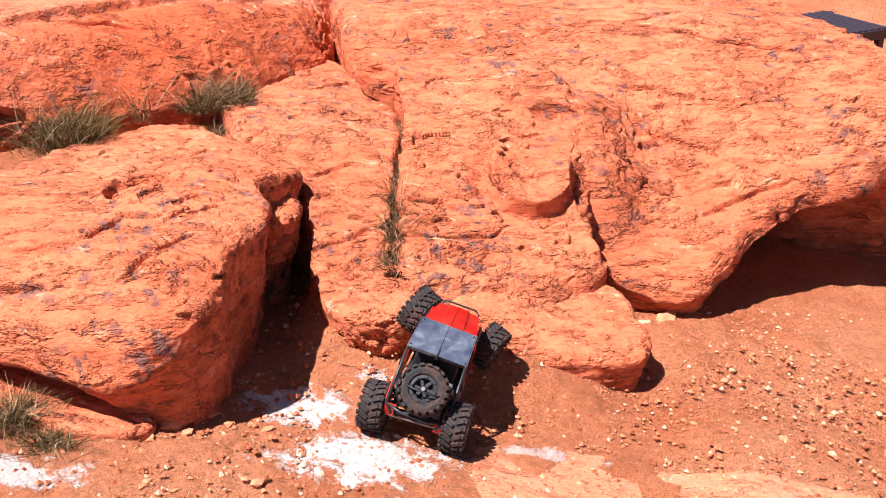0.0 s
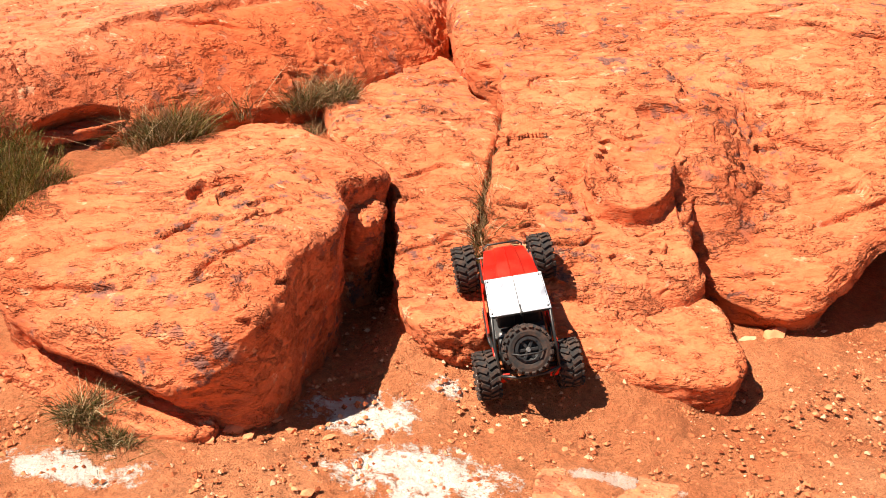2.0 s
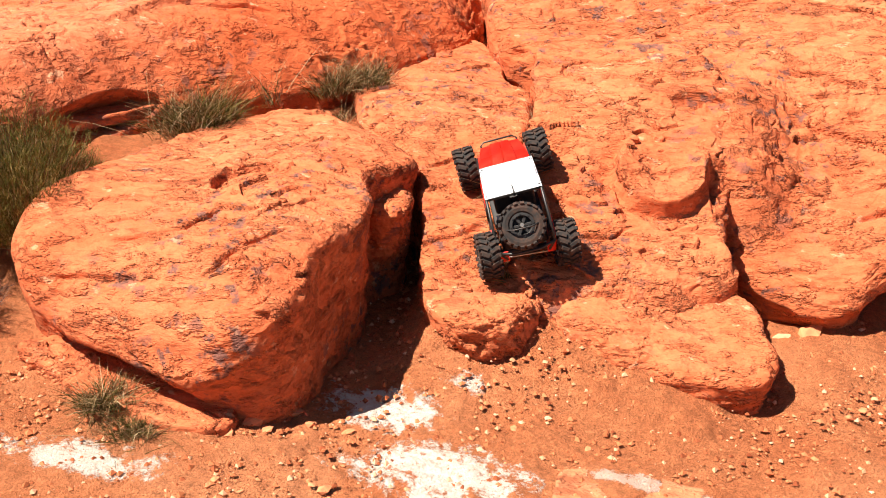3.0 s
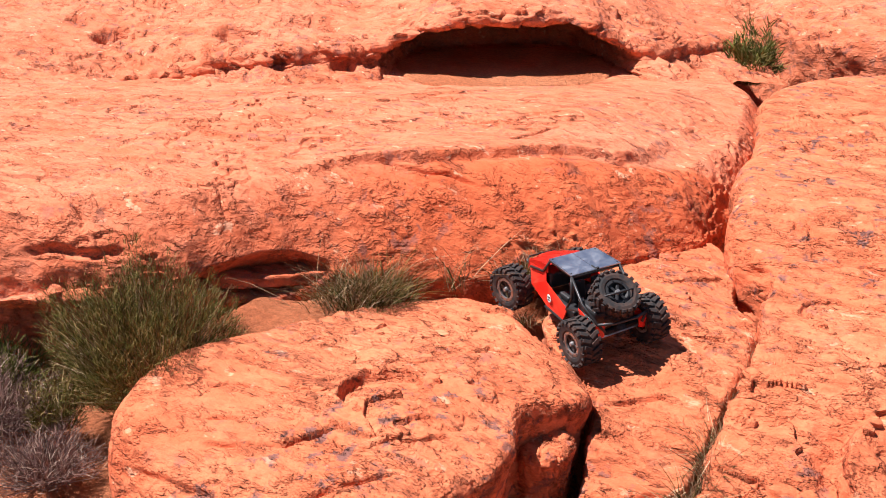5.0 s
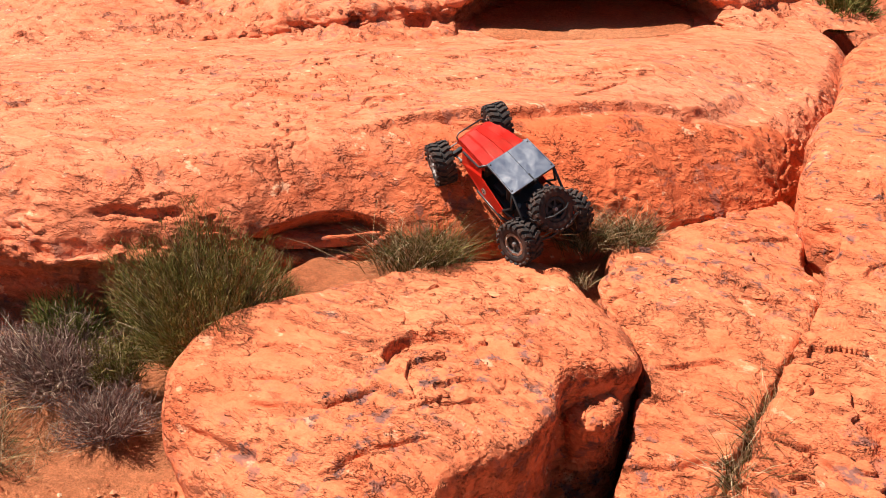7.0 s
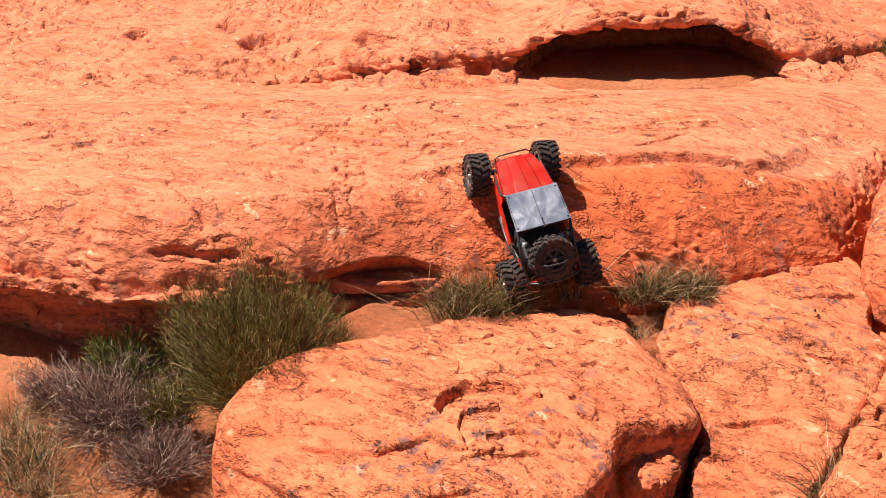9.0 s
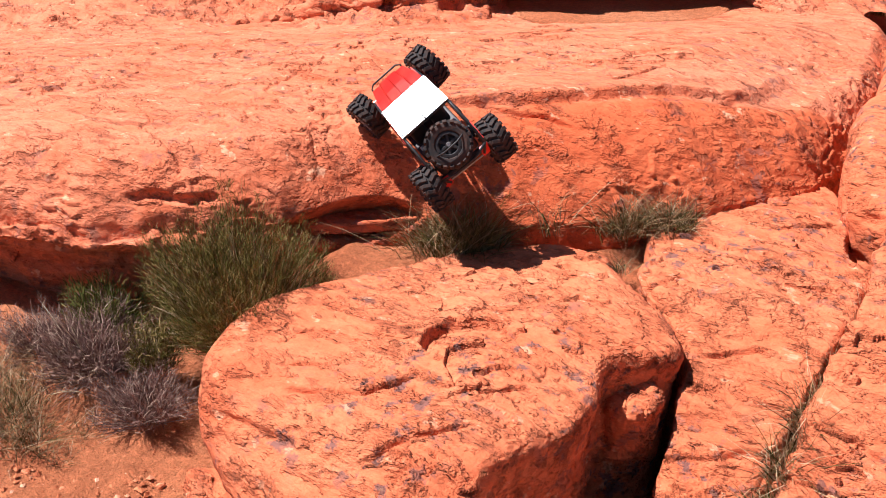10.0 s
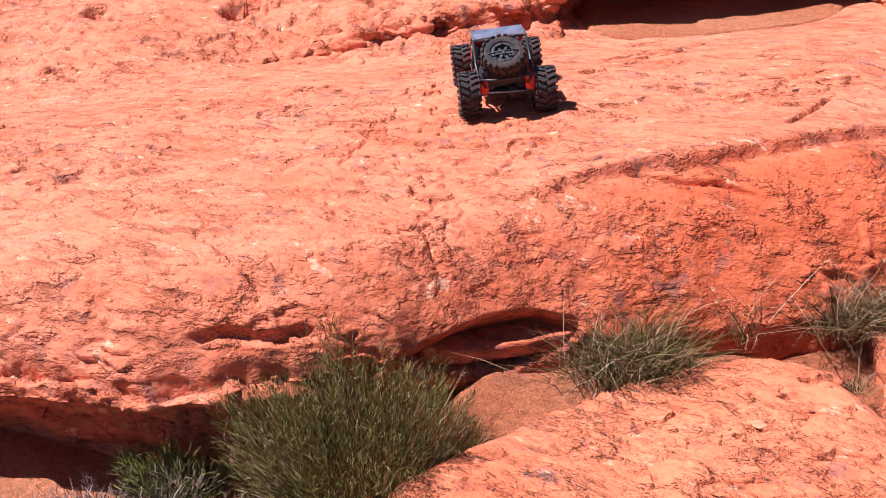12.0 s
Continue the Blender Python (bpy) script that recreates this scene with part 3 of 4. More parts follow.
def cave_rock():
    """The upper bed: a long step along the shelf, hollowed into a low shady alcove."""
    cols, rows = 560, 170
    s = np.linspace(-3.6, 1.15, cols)
    v = np.linspace(0, 1, rows)
    hollowed = smooth(-0.62, -0.36, s) * smooth(0.52, 0.36, s)
    depth, ramp = 0.75 * hollowed, 0.34 * (1 - hollowed)
    high = -0.06 * smooth(0.5, 0.9, s) - 0.10 * smooth(-0.9, -1.8, s) + 0.005 + 0.13 * smooth(-0.66, -0.25, s) * smooth(0.54, 0.15, s) + 0.04 * smooth(-1.9, -0.7, s)
    lip = 0.07 * fbm(np.column_stack([s * 2.2, s * 0, s * 0]), 4, 0.55, 44) + 0.35 * smooth(0.5, 1.1, s)
    p = np.zeros((rows, cols, 3))
    for k, t in enumerate(v):
        if t < 0.15:      # back wall; a sloping foot where there is no hollow
            f = t / 0.15
            n, z = depth - ramp * (1 - f) + lip * (1 - hollowed), 0.55 + f * (0.08 + high * 0.7)
        elif t < 0.40:    # roof, sloping up to the lip
            f = (t - 0.15) / 0.25
            n, z = depth * (1 - f) + lip * (f * hollowed + 1 - hollowed), 0.55 + 0.08 + 0.02 * f + high * (0.7 + 0.3 * f)
        elif t < 0.52:    # rounded lip
            f = (t - 0.40) / 0.12
            n, z = lip + 0.06 * (1 - np.cos(f * math.pi / 2)), 0.65 + high + 0.045 * np.sin(f * math.pi / 2)
        else:             # top, rising away
            f = (t - 0.52) / 0.48
            n, z = lip + 0.06 + 3.0 * f ** 1.6, 0.695 + high + 0.55 * f ** 1.4
        p[k, :, 0] = -1.548 + s * 0.825 - 0.565 * n
        p[k, :, 1] = 4.719 + s * 0.565 + 0.825 * n
        p[k, :, 2] = z
    nor = sheet_normals(p, False)
    flat = p.reshape(-1, 3)
    nor = nor.reshape(-1, 3)
    nor = nor * np.sign(nor[-1, 2])
    flat = flat + nor * relief(flat * 1.0 + 60, (0.3, 0.4, 1.0), 1.2, 9)[:, None]
    pits = sum(hollow(flat, *row) for row in ((-3.28, 4.16, 0.71, 0.11, 0.10, 0.07, 0.12), (-2.62, 4.24, 0.765, 0.16, 0.09, 0.05, 0.06), (-2.14, 4.30, 0.665, 0.06, 0.05, 0.03, 0.05),
                                              (-2.35, 4.145, 0.67, 0.04, 0.04, 0.03, 0.05), (-3.58, 4.24, 0.753, 0.07, 0.06, 0.04, 0.06), (-3.87, 3.94, 0.735, 0.06, 0.06, 0.04, 0.05), (-2.40, 4.48, 0.785, 0.25, 0.05, 0.05, 0.05)))
    flat = flat + nor * pits[:, None]
    me = mesh_from("rock_ledge", flat, sheet_faces(rows, cols), ROCK_BACK)
    return tagged(new("rock_ledge", me), "upper sandstone bed hollowed into a dark low alcove", "rock", "sandstone outcrop")


cave_rock()

dirt_bank = rock("dirt_bank", (-1.60, 4.72), [(-1.90, 4.42, 0, 0.02), (-1.62, 4.42, 0, 0.02), (-1.38, 4.58, 0, 0.02), (-1.20, 4.80, 0, 0.02), (-1.35, 5.15, 0, 0.02), (-1.70, 5.25, 0, 0.02), (-2.05, 5.0, 0, 0.02), (-2.10, 4.65, 0, 0.02)],
                 lambda x, y: back_top(x, y) - 0.002 + 0.05 * np.clip(-0.565 * (x + 1.48) + 0.825 * (y - 4.62), -0.1, 0.6), 0.52, DIRT, 260, 90, 8, size=0.4, seed=17, strength=0.5)
tagged(dirt_bank, "loose red dirt lying on the alcove's floor", "dirt", "sandstone outcrop")


def far_top(x, y):
    return 0.80 + 0.12 * (y - 6.4) - 0.35 * np.clip(x + 0.15, 0, 9)


far_rock = rock("boulder", (-0.25, 6.6), [(-0.75, 6.1, 0, 0.15), (-0.3, 5.85, -0.05, 0.15), (0.2, 5.9, -0.05, 0.15), (0.48, 6.1, 0, 0.15), (0.55, 6.6, 0, 0.2), (0.3, 7.4, 0, 0.2), (-0.6, 7.6, 0, 0.2), (-1.3, 7.0, 0, 0.2)],
                far_top, -0.2, ROCK_BACK, 260, 80, 30, size=1.3, seed=14)
tagged(far_rock, "layered orange sandstone boulder behind the outcrop", "boulder", "sandstone outcrop")


def plate_top(x, y):
    return ground_z(x, y) + 0.004


plate = rock("rock_slab", (0.42, 1.72), [(0.05, 1.86, 0, 0.01), (0.10, 1.66, 0, 0.01), (0.3, 1.45, 0, 0.01), (0.8, 1.45, 0, 0.01), (0.95, 1.75, 0, 0.012), (0.72, 1.83, 0, 0.01), (0.5, 1.86, 0, 0.01), (0.3, 1.93, 0, 0.01), (0.15, 1.92, 0, 0.01)],
             plate_top, -0.12, ROCK_PALE, 320, 110, 10, size=0.45, seed=15, strength=0.3, rough_rim=4.0)
tagged(plate, "flat pale pink sandstone plate flush with the dirt", "rock", "sandstone outcrop")


# ---------------------------------------------------------------- mesh helpers for things
def part(name, bm, material, parent=None, label="", smoothed=False):
    me = bpy.data.meshes.new(name)
    bmesh.ops.recalc_face_normals(bm, faces=bm.faces)
    bm.to_mesh(me)
    bm.free()
    me.polygons.foreach_set("use_smooth", [smoothed] * len(me.polygons))
    me.materials.append(material)
    ob = new(name, me)
    if parent is not None:
        ob.parent = parent
    return tagged(ob, label)


def add_box(bm, size, m=None, bevel=0.0):
    geo = bmesh.ops.create_cube(bm, size=1, matrix=(m or Matrix()) @ Matrix.Diagonal((*size, 1)))
    if bevel:
        edges = list({e for v in geo["verts"] for e in v.link_edges})
        bmesh.ops.bevel(bm, geom=edges, offset=bevel, segments=2, affect="EDGES", profile=0.5)


def add_tube(bm, points, radius, sides=8):
    """A bent round bar through points."""
    pts = [Vector(p) for p in points]
    rings = []
    side = None
    for k, p in enumerate(pts):
        d = ((pts[min(k + 1, len(pts) - 1)] - pts[max(k - 1, 0)])).normalized()
        ref = Vector((0, 0, 1)) if abs(d.z) < 0.9 else Vector((1, 0, 0))
        side = d.cross(ref).normalized()
        up = side.cross(d)
        rings.append([bm.verts.new(p + radius * (math.cos(a) * side + math.sin(a) * up)) for a in [2 * math.pi * j / sides for j in range(sides)]])
    for a, b in zip(rings, rings[1:]):
        for j in range(sides):
            bm.faces.new((a[j], a[(j + 1) % sides], b[(j + 1) % sides], b[j]))
    bm.faces.new(rings[0])
    bm.faces.new(rings[-1][::-1])


def add_lathe(bm, profile, steps=48):
    """Turns rows of (x, radius) round the x axis."""
    rings = []
    for k in range(steps):
        a = 2 * math.pi * k / steps
        rings.append([bm.verts.new((x, r * math.cos(a), r * math.sin(a))) for x, r in profile])
    for k in range(steps):
        a, b = rings[k], rings[(k + 1) % steps]
        for j in range(len(profile) - 1):
            bm.faces.new((a[j], a[j + 1], b[j + 1], b[j]))


def add_plate(bm, corners, thick):
    """A sheet of four corners with a thickness along its normal."""
    c = [Vector(p) for p in corners]
    n = (c[1] - c[0]).cross(c[-1] - c[0]).normalized() * thick
    lo = [bm.verts.new(p) for p in c]
    hi = [bm.verts.new(p + n) for p in c]
    bm.faces.new(lo[::-1])
    bm.faces.new(hi)
    for k in range(len(c)):
        j = (k + 1) % len(c)
        bm.faces.new((lo[k], lo[j], hi[j], hi[k]))


def rubber():
    n = Nodes("tyre_rubber")
    v = n.mapped()
    dust = n.noise(v, 55, 5, 0.65)
    col = n.mix(n.ramp(dust, [(0.42, 0.0), (0.75, 0.55)]), (0.022, 0.021, 0.021), (0.16, 0.075, 0.045))
    return n.finish(col, 0.82, 0, n.bump(dust, 0.0008), 0.3)


def painted(name, colour):
    n = Nodes(name)
    v = n.mapped()
    scuff = n.noise(n.mapped((1, 5, 2)), 70, 5, 0.7)
    dust = n.noise(v, 22, 5, 0.65)
    col = n.mix(n.ramp(dust, [(0.45, 0.0), (0.8, 0.35)]), colour, (0.5, 0.17, 0.08))
    col = n.mix(n.ramp(scuff, [(0.66, 0.0), (0.72, 0.4)]), col, (0.75, 0.35, 0.3))
    return n.finish(col, n.ramp(dust, [(0.3, 0.28), (0.8, 0.5)]), 0, None, 0.5)


def polished():
    n = Nodes("scuffed_aluminium")
    v = n.mapped((1, 1, 1))
    smear, fine = n.noise(v, 32, 5, 0.6, 0.5), n.noise(n.mapped((3, 40, 1)), 60, 4, 0.6)
    col = n.ramp(smear, [(0.3, (0.56, 0.60, 0.68)), (0.7, (0.78, 0.79, 0.81))])
    return n.finish(col, n.ramp(smear, [(0.3, 0.28), (0.7, 0.44)]), 1.0, n.bump(fine, 0.0003, 0.4))


RUBBER = rubber()
RED = painted("red_paint", (0.70, 0.022, 0.010))
ROOF = polished()
BLACK = plain("black_plastic", (0.012, 0.012, 0.013), 0.55, 0, 0.3, 60)
TUBE = plain("black_tube", (0.018, 0.018, 0.018), 0.42, 0, 0.3, 60)
STEEL = plain("grey_steel", (0.38, 0.37, 0.36), 0.38, 0.9, 0.25, 90)
GREY = plain("grey_alloy", (0.30, 0.29, 0.28), 0.4, 0.6, 0.25, 90)
STICKER = plain("white_sticker", (0.75, 0.74, 0.70), 0.6, 0, 0.15, 80)

TYRE_R, TYRE_W, TRACK, BASE = 0.0557, 0.050, 0.187, 0.298


def wheel(parent, name="wheel", ring=None):
    """A wheel on the x axis: lugged tyre, beadlock rim, hub."""
    hub = new(name)
    hub.parent = parent
    bm = bmesh.new()
    h = TYRE_W / 2
    add_lathe(bm, [(-h * 0.72, 0.028), (-h * 0.95, 0.033), (-h, 0.041), (-h * 0.93, 0.0485), (-h * 0.75, 0.0505), (0, 0.0518), (h * 0.75, 0.0505), (h * 0.93, 0.0485), (h, 0.041), (h * 0.95, 0.033), (h * 0.72, 0.028), (-h * 0.72, 0.028)], 60)
    lugs = 20
    for k in range(lugs):
        for s in (-1, 1):
            turn = Matrix.Rotation(2 * math.pi * (k + (0.5 if s > 0 else 0)) / lugs, 4, "X")
            skew = Matrix.Rotation(s * radians(28), 4, "Z")
            add_box(bm, (0.019, 0.0085, 0.0075), turn @ Matrix.Translation((s * 0.0105, 0, 0.0522)) @ skew, 0.0008)
            add_box(bm, (0.012, 0.0095, 0.0065), turn @ Matrix.Translation((s * 0.0215, 0.004, 0.0498)) @ Matrix.Rotation(-s * radians(30), 4, "Y"), 0.0008)
    part("tyre", bm, RUBBER, hub, "dusty black knobbly off-road tyre")
    bm = bmesh.new()
    for s in (-1, 1):
        add_lathe(bm, [(s * h * 0.70, 0.0225), (s * h * 0.70, 0.0295), (s * h * 0.86, 0.0295), (s * h * 0.88, 0.0235), (s * h * 0.86, 0.0225), (s * h * 0.70, 0.0225)], 40)
        for k in range(8):
            a = 2 * math.pi * k / 8
            add_box(bm, (0.003, 0.003, 0.003), Matrix.Translation((s * h * 0.9, 0.0265 * math.cos(a), 0.0265 * math.sin(a))))
    part("beadlock_ring", bm, ring or STEEL, hub, "beadlock ring")
    bm = bmesh.new()
    add_lathe(bm, [(-h * 0.6, 0.001), (-h * 0.6, 0.0235), (h * 0.6, 0.0235), (h * 0.35, 0.018), (h * 0.30, 0.008), (h * 0.62, 0.006), (h * 0.62, 0.001)], 32)
    for k in range(6):
        a = 2 * math.pi * k / 6
        for s in (-1, 1):
            add_box(bm, (0.004, 0.007, 0.016), Matrix.Rotation(a, 4, "X") @ Matrix.Translation((s * h * 0.62, 0, 0.0145)), 0.001)
    part("rim", bm, BLACK, hub)
    bm = bmesh.new()
    add_lathe(bm, [(-h * 0.95, 0.0005), (-h * 0.95, 0.0045), (-h * 0.62, 0.0065), (h * 0.62, 0.0065), (h * 0.95, 0.0045), (h * 0.95, 0.0005)], 8)
    part("hub_nut", bm, GREY, hub)
    return hub


def crawler():
    car = tagged(new("toy_crawler"), "red radio-controlled rock crawler with metal roof and spare tyre", "toy car")
    # hood: three facets with two creases
    bm = bmesh.new()
    rows = [(0.030, 0.064, 0.158, 0.030, 0.161), (0.085, 0.058, 0.146, 0.027, 0.151), (0.140, 0.048, 0.126, 0.022, 0.132), (0.152, 0.045, 0.112, 0.020, 0.118)]
    grid = []
    for y, w, z, wi, zi in rows:
        grid.append([bm.verts.new(c) for c in ((-w, y, z - 0.020), (-w, y, z), (-wi - 0.004, y, z + 0.001), (-wi, y, zi), (-0.001, y, zi + 0.001), (0, y, zi - 0.0012), (0.001, y, zi + 0.001), (wi, y, zi), (wi + 0.004, y, z + 0.001), (w, y, z), (w, y, z - 0.020))])
    for a, b in zip(grid, grid[1:]):
        for j in range(len(a) - 1):
            bm.faces.new((a[j], a[j + 1], b[j + 1], b[j]))
    bmesh.ops.solidify(bm, geom=bm.faces[:], thickness=0.002)
    part("hood", bm, RED, car, "red painted hood with two creases")
    # roof: one sheet with rolled rim, a centre seam and corner screws
    bm = bmesh.new()
    y0, y1, z = -0.072, 0.027, 0.174
    for s in (-1, 1):
        add_plate(bm, [(s * 0.0006, y0, z), (s * 0.069, y0, z), (s * 0.065, y1, z), (s * 0.0006, y1, z)] if s > 0 else [(-0.069, y0, z), (-0.0006, y0, z), (-0.0006, y1, z), (-0.065, y1, z)], 0.0022)
    roof = part("roof_panel", bm, ROOF, car, "scuffed bare metal roof sheet")
    for x, y in ((-0.063, y0 + 0.007), (0.063, y0 + 0.007), (-0.059, y1 - 0.007), (0.059, y1 - 0.007)):
        bm = bmesh.new()
        bmesh.ops.create_cone(bm, cap_ends=True, segments=8, radius1=0.0022, radius2=0.0016, depth=0.0016, matrix=Matrix.Translation((x, y, z + 0.003)))
        part("screw", bm, BLACK, roof)
    bm = bmesh.new()
    add_box(bm, (0.0035, 0.030, 0.004), Matrix.Translation((0.001, y0 + 0.006, z + 0.002)), 0.001)
    add_box(bm, (0.006, 0.006, 0.012), Matrix.Translation((0.001, y0 - 0.004, z + 0.003)), 0.001)
    part("aerial_stub", bm, BLACK, roof)
    # side panels with swept ends
    for s in (-1, 1):
        bm = bmesh.new()
        c = [(s * 0.060, 0.118, 0.128), (s * 0.064, 0.105, 0.078), (s * 0.071, 0.010, 0.050), (s * 0.073, -0.048, 0.050), (s * 0.073, -0.066, 0.088), (s * 0.071, 0.030, 0.118), (s * 0.064, 0.040, 0.137)]
        add_plate(bm, c if s > 0 else c[::-1], 0.0025)
        panel = part("side_panel", bm, RED, car, "red painted side panel")
        bm = bmesh.new()
        bmesh.ops.create_circle(bm, cap_ends=True, segments=12, radius=0.0105, matrix=Matrix.Translation((s * 0.0752, 0.008, 0.084)) @ Matrix.Rotation(radians(90), 4, "Y") @ Matrix.Diagonal((1, 0.8, 1, 1)))
        part("sticker", bm, STICKER, panel, "white round sticker")
        bm = bmesh.new()
        for dy, dz, r in ((0.003, 0.002, 0.003), (-0.004, 0.003, 0.0022), (-0.001, -0.004, 0.003), (0.006, -0.005, 0.002)):
            bmesh.ops.create_circle(bm, cap_ends=True, segments=7, radius=r, matrix=Matrix.Translation((s * 0.0756, 0.008 + dy, 0.084 + dz)) @ Matrix.Rotation(radians(90), 4, "Y"))
        part("sticker_marks", bm, BLACK, panel)
        bm = bmesh.new()
        add_plate(bm, [(s * 0.072, -0.112, 0.112), (s * 0.070, -0.165, 0.098), (s * 0.064, -0.176, 0.064), (s * 0.068, -0.140, 0.060)] if s > 0 else [(s * 0.068, -0.140, 0.060), (s * 0.064, -0.176, 0.064), (s * 0.070, -0.165, 0.098), (s * 0.072, -0.112, 0.112)], 0.0025)
        add_plate(bm, [(s * 0.070, -0.176, 0.098), (s * 0.046, -0.178, 0.098), (s * 0.046, -0.178, 0.064), (s * 0.064, -0.176, 0.060)], 0.0025)
        part("rear_panel", bm, RED, car, "red painted rear corner panel")
    # tube cage
    r = 0.0034
    for s in (-1, 1):
        for path in ([(s * 0.062, 0.024, 0.172), (s * 0.066, 0.048, 0.136), (s * 0.062, 0.110, 0.122)],
                     [(s * 0.066, -0.070, 0.172), (s * 0.072, -0.085, 0.125), (s * 0.072, -0.062, 0.086)],
                     [(s * 0.066, -0.070, 0.172), (s * 0.068, -0.120, 0.124), (s * 0.066, -0.178, 0.100)],
                     [(s * 0.072, -0.062, 0.088), (s * 0.071, -0.115, 0.106), (s * 0.066, -0.178, 0.100), (s * 0.050, -0.186, 0.080)],
                     [(s * 0.066, -0.068, 0.173), (s * 0.063, 0.025, 0.173)],
                     [(s * 0.071, 0.030, 0.052), (s * 0.072, -0.060, 0.050), (s * 0.060, -0.120, 0.066)]):
            bm = bmesh.new()
            add_tube(bm, path, r)
            part("cage_tube", bm, TUBE, car, "", True)
    for path in ([(-0.066, -0.070, 0.170), (0.066, -0.070, 0.170)], [(-0.066, -0.180, 0.100), (-0.03, -0.190, 0.098), (0.03, -0.190, 0.098), (0.066, -0.180, 0.100)], [(-0.062, 0.025, 0.171), (0.062, 0.025, 0.171)]):
        bm = bmesh.new()
        add_tube(bm, path, r)
        part("cage_tube", bm, TUBE, car, "", True)
    bm = bmesh.new()
    add_tube(bm, [(-0.044, 0.138, 0.104), (-0.046, 0.156, 0.116), (-0.036, 0.160, 0.122), (0.036, 0.160, 0.122), (0.046, 0.156, 0.116), (0.044, 0.138, 0.104)], 0.0022)
    part("bumper_bar", bm, TUBE, car, "thin black bumper hoop", True)
    # dark cockpit tub, seats, dash, gearbox
    bm = bmesh.new()
    add_box(bm, (0.120, 0.130, 0.030), Matrix.Translation((0, -0.010, 0.066)), 0.004)
    add_box(bm, (0.116, 0.050, 0.040), Matrix.Translation((0, 0.052, 0.115)), 0.006)
    add_box(bm, (0.112, 0.070, 0.046), Matrix.Translation((0, -0.118, 0.092)), 0.006)
    part("tub", bm, BLACK, car)
    for s in (-1, 1):
        bm = bmesh.new()
        add_box(bm, (0.040, 0.040, 0.014), Matrix.Translation((s * 0.030, -0.015, 0.090)), 0.005)
        add_box(bm, (0.040, 0.014, 0.052), Matrix.Translation((s * 0.030, -0.045, 0.116)) @ Matrix.Rotation(radians(-14), 4, "X"), 0.006)
        part("seat", bm, BLACK, car)
    bm = bmesh.new()
    add_box(bm, (0.060, 0.200, 0.012), Matrix.Translation((0, 0, 0.048)), 0.004)
    part("skid_plate", bm, BLACK, car)
    # spare wheel on the tail, leaning back
    spare = wheel(car, "spare_wheel", BLACK)
    spare.matrix_basis = Matrix.Translation((0, -0.146, 0.140)) @ Matrix.Rotation(radians(35), 4, "X") @ Matrix.Rotation(radians(-90), 4, "Y")
    bm = bmesh.new()
    add_tube(bm, [(-0.060, -0.150, 0.150), (-0.02, -0.172, 0.163), (0.02, -0.172, 0.163), (0.060, -0.150, 0.150)], 0.002)
    part("strap", bm, BLACK, car, "black strap over the spare", True)
    # axles
    axles = []
    for y in (BASE / 2, -BASE / 2):
        bm = bmesh.new()
        add_tube(bm, [(-0.075, 0, 0), (0.075, 0, 0)], 0.0075, 10)
        bmesh.ops.create_uvsphere(bm, u_segments=14, v_segments=10, radius=0.019, matrix=Matrix.Translation((0.015, 0, 0)) @ Matrix.Diagonal((1, 0.9, 1, 1)))
        for s in (-1, 1):
            add_box(bm, (0.014, 0.020, 0.026), Matrix.Translation((s * 0.070, 0, 0)), 0.003)
        axle = part("axle", bm, BLACK, car, "black axle with round differential")
        bm = bmesh.new()
        for s in (-1, 1):
            add_tube(bm, [(s * 0.05, 0, -0.004), (s * 0.035, -math.copysign(0.10, y), 0.002)], 0.003, 6)
            add_tube(bm, [(s * 0.02, 0, 0.016), (s * 0.035, -math.copysign(0.09, y), 0.010)], 0.003, 6)
        part("link", bm, STEEL, axle, "bare metal suspension links")
        bm = bmesh.new()
        add_tube(bm, [(-0.066, math.copysign(0.020, y), 0.004), (0.066, math.copysign(0.020, y), 0.004)], 0.002, 6)
        part("tie_rod", bm, STEEL, axle)
        axles.append(axle)
    for s in (-1, 1):
        for y, lean in ((0.118, 0.02), (-0.118, -0.02)):
            bm = bmesh.new()
            add_tube(bm, [(s * 0.055, y, 0.060), (s * 0.050, y - lean, 0.092)], 0.0042, 8)
            add_tube(bm, [(s * 0.050, y - lean, 0.092), (s * 0.046, y - 1.8 * lean, 0.118)], 0.0065, 10)
            part("shock", bm, GREY, car, "grey coil-over shock", True)
    wheels = [wheel(car) for _ in range(4)]
    return car, axles, wheels


CAR, AXLES, WHEELS = crawler()
CAR_SIZE = 0.98
for ob in CAR.children_recursive:      # drawn a little large: brought to size part by part
    if ob.type == "MESH":
        ob.data.transform(Matrix.Scale(CAR_SIZE, 4))
    ob.location = ob.location * CAR_SIZE
TYRE_R, TRACK, BASE = TYRE_R * CAR_SIZE, TRACK * CAR_SIZE, BASE * CAR_SIZE

# ---------------------------------------------------------------- plants
def leafy(name, stops, rough=0.9):
    n = Nodes(name)
    geo = n.node("ShaderNodeNewGeometry")
    col = n.ramp(geo.outputs["Random Per Island"], stops)
    n.bsdf.inputs["Transmission Weight"].default_value = 0.0
    return n.finish(col, rough, 0, None, 0.06)


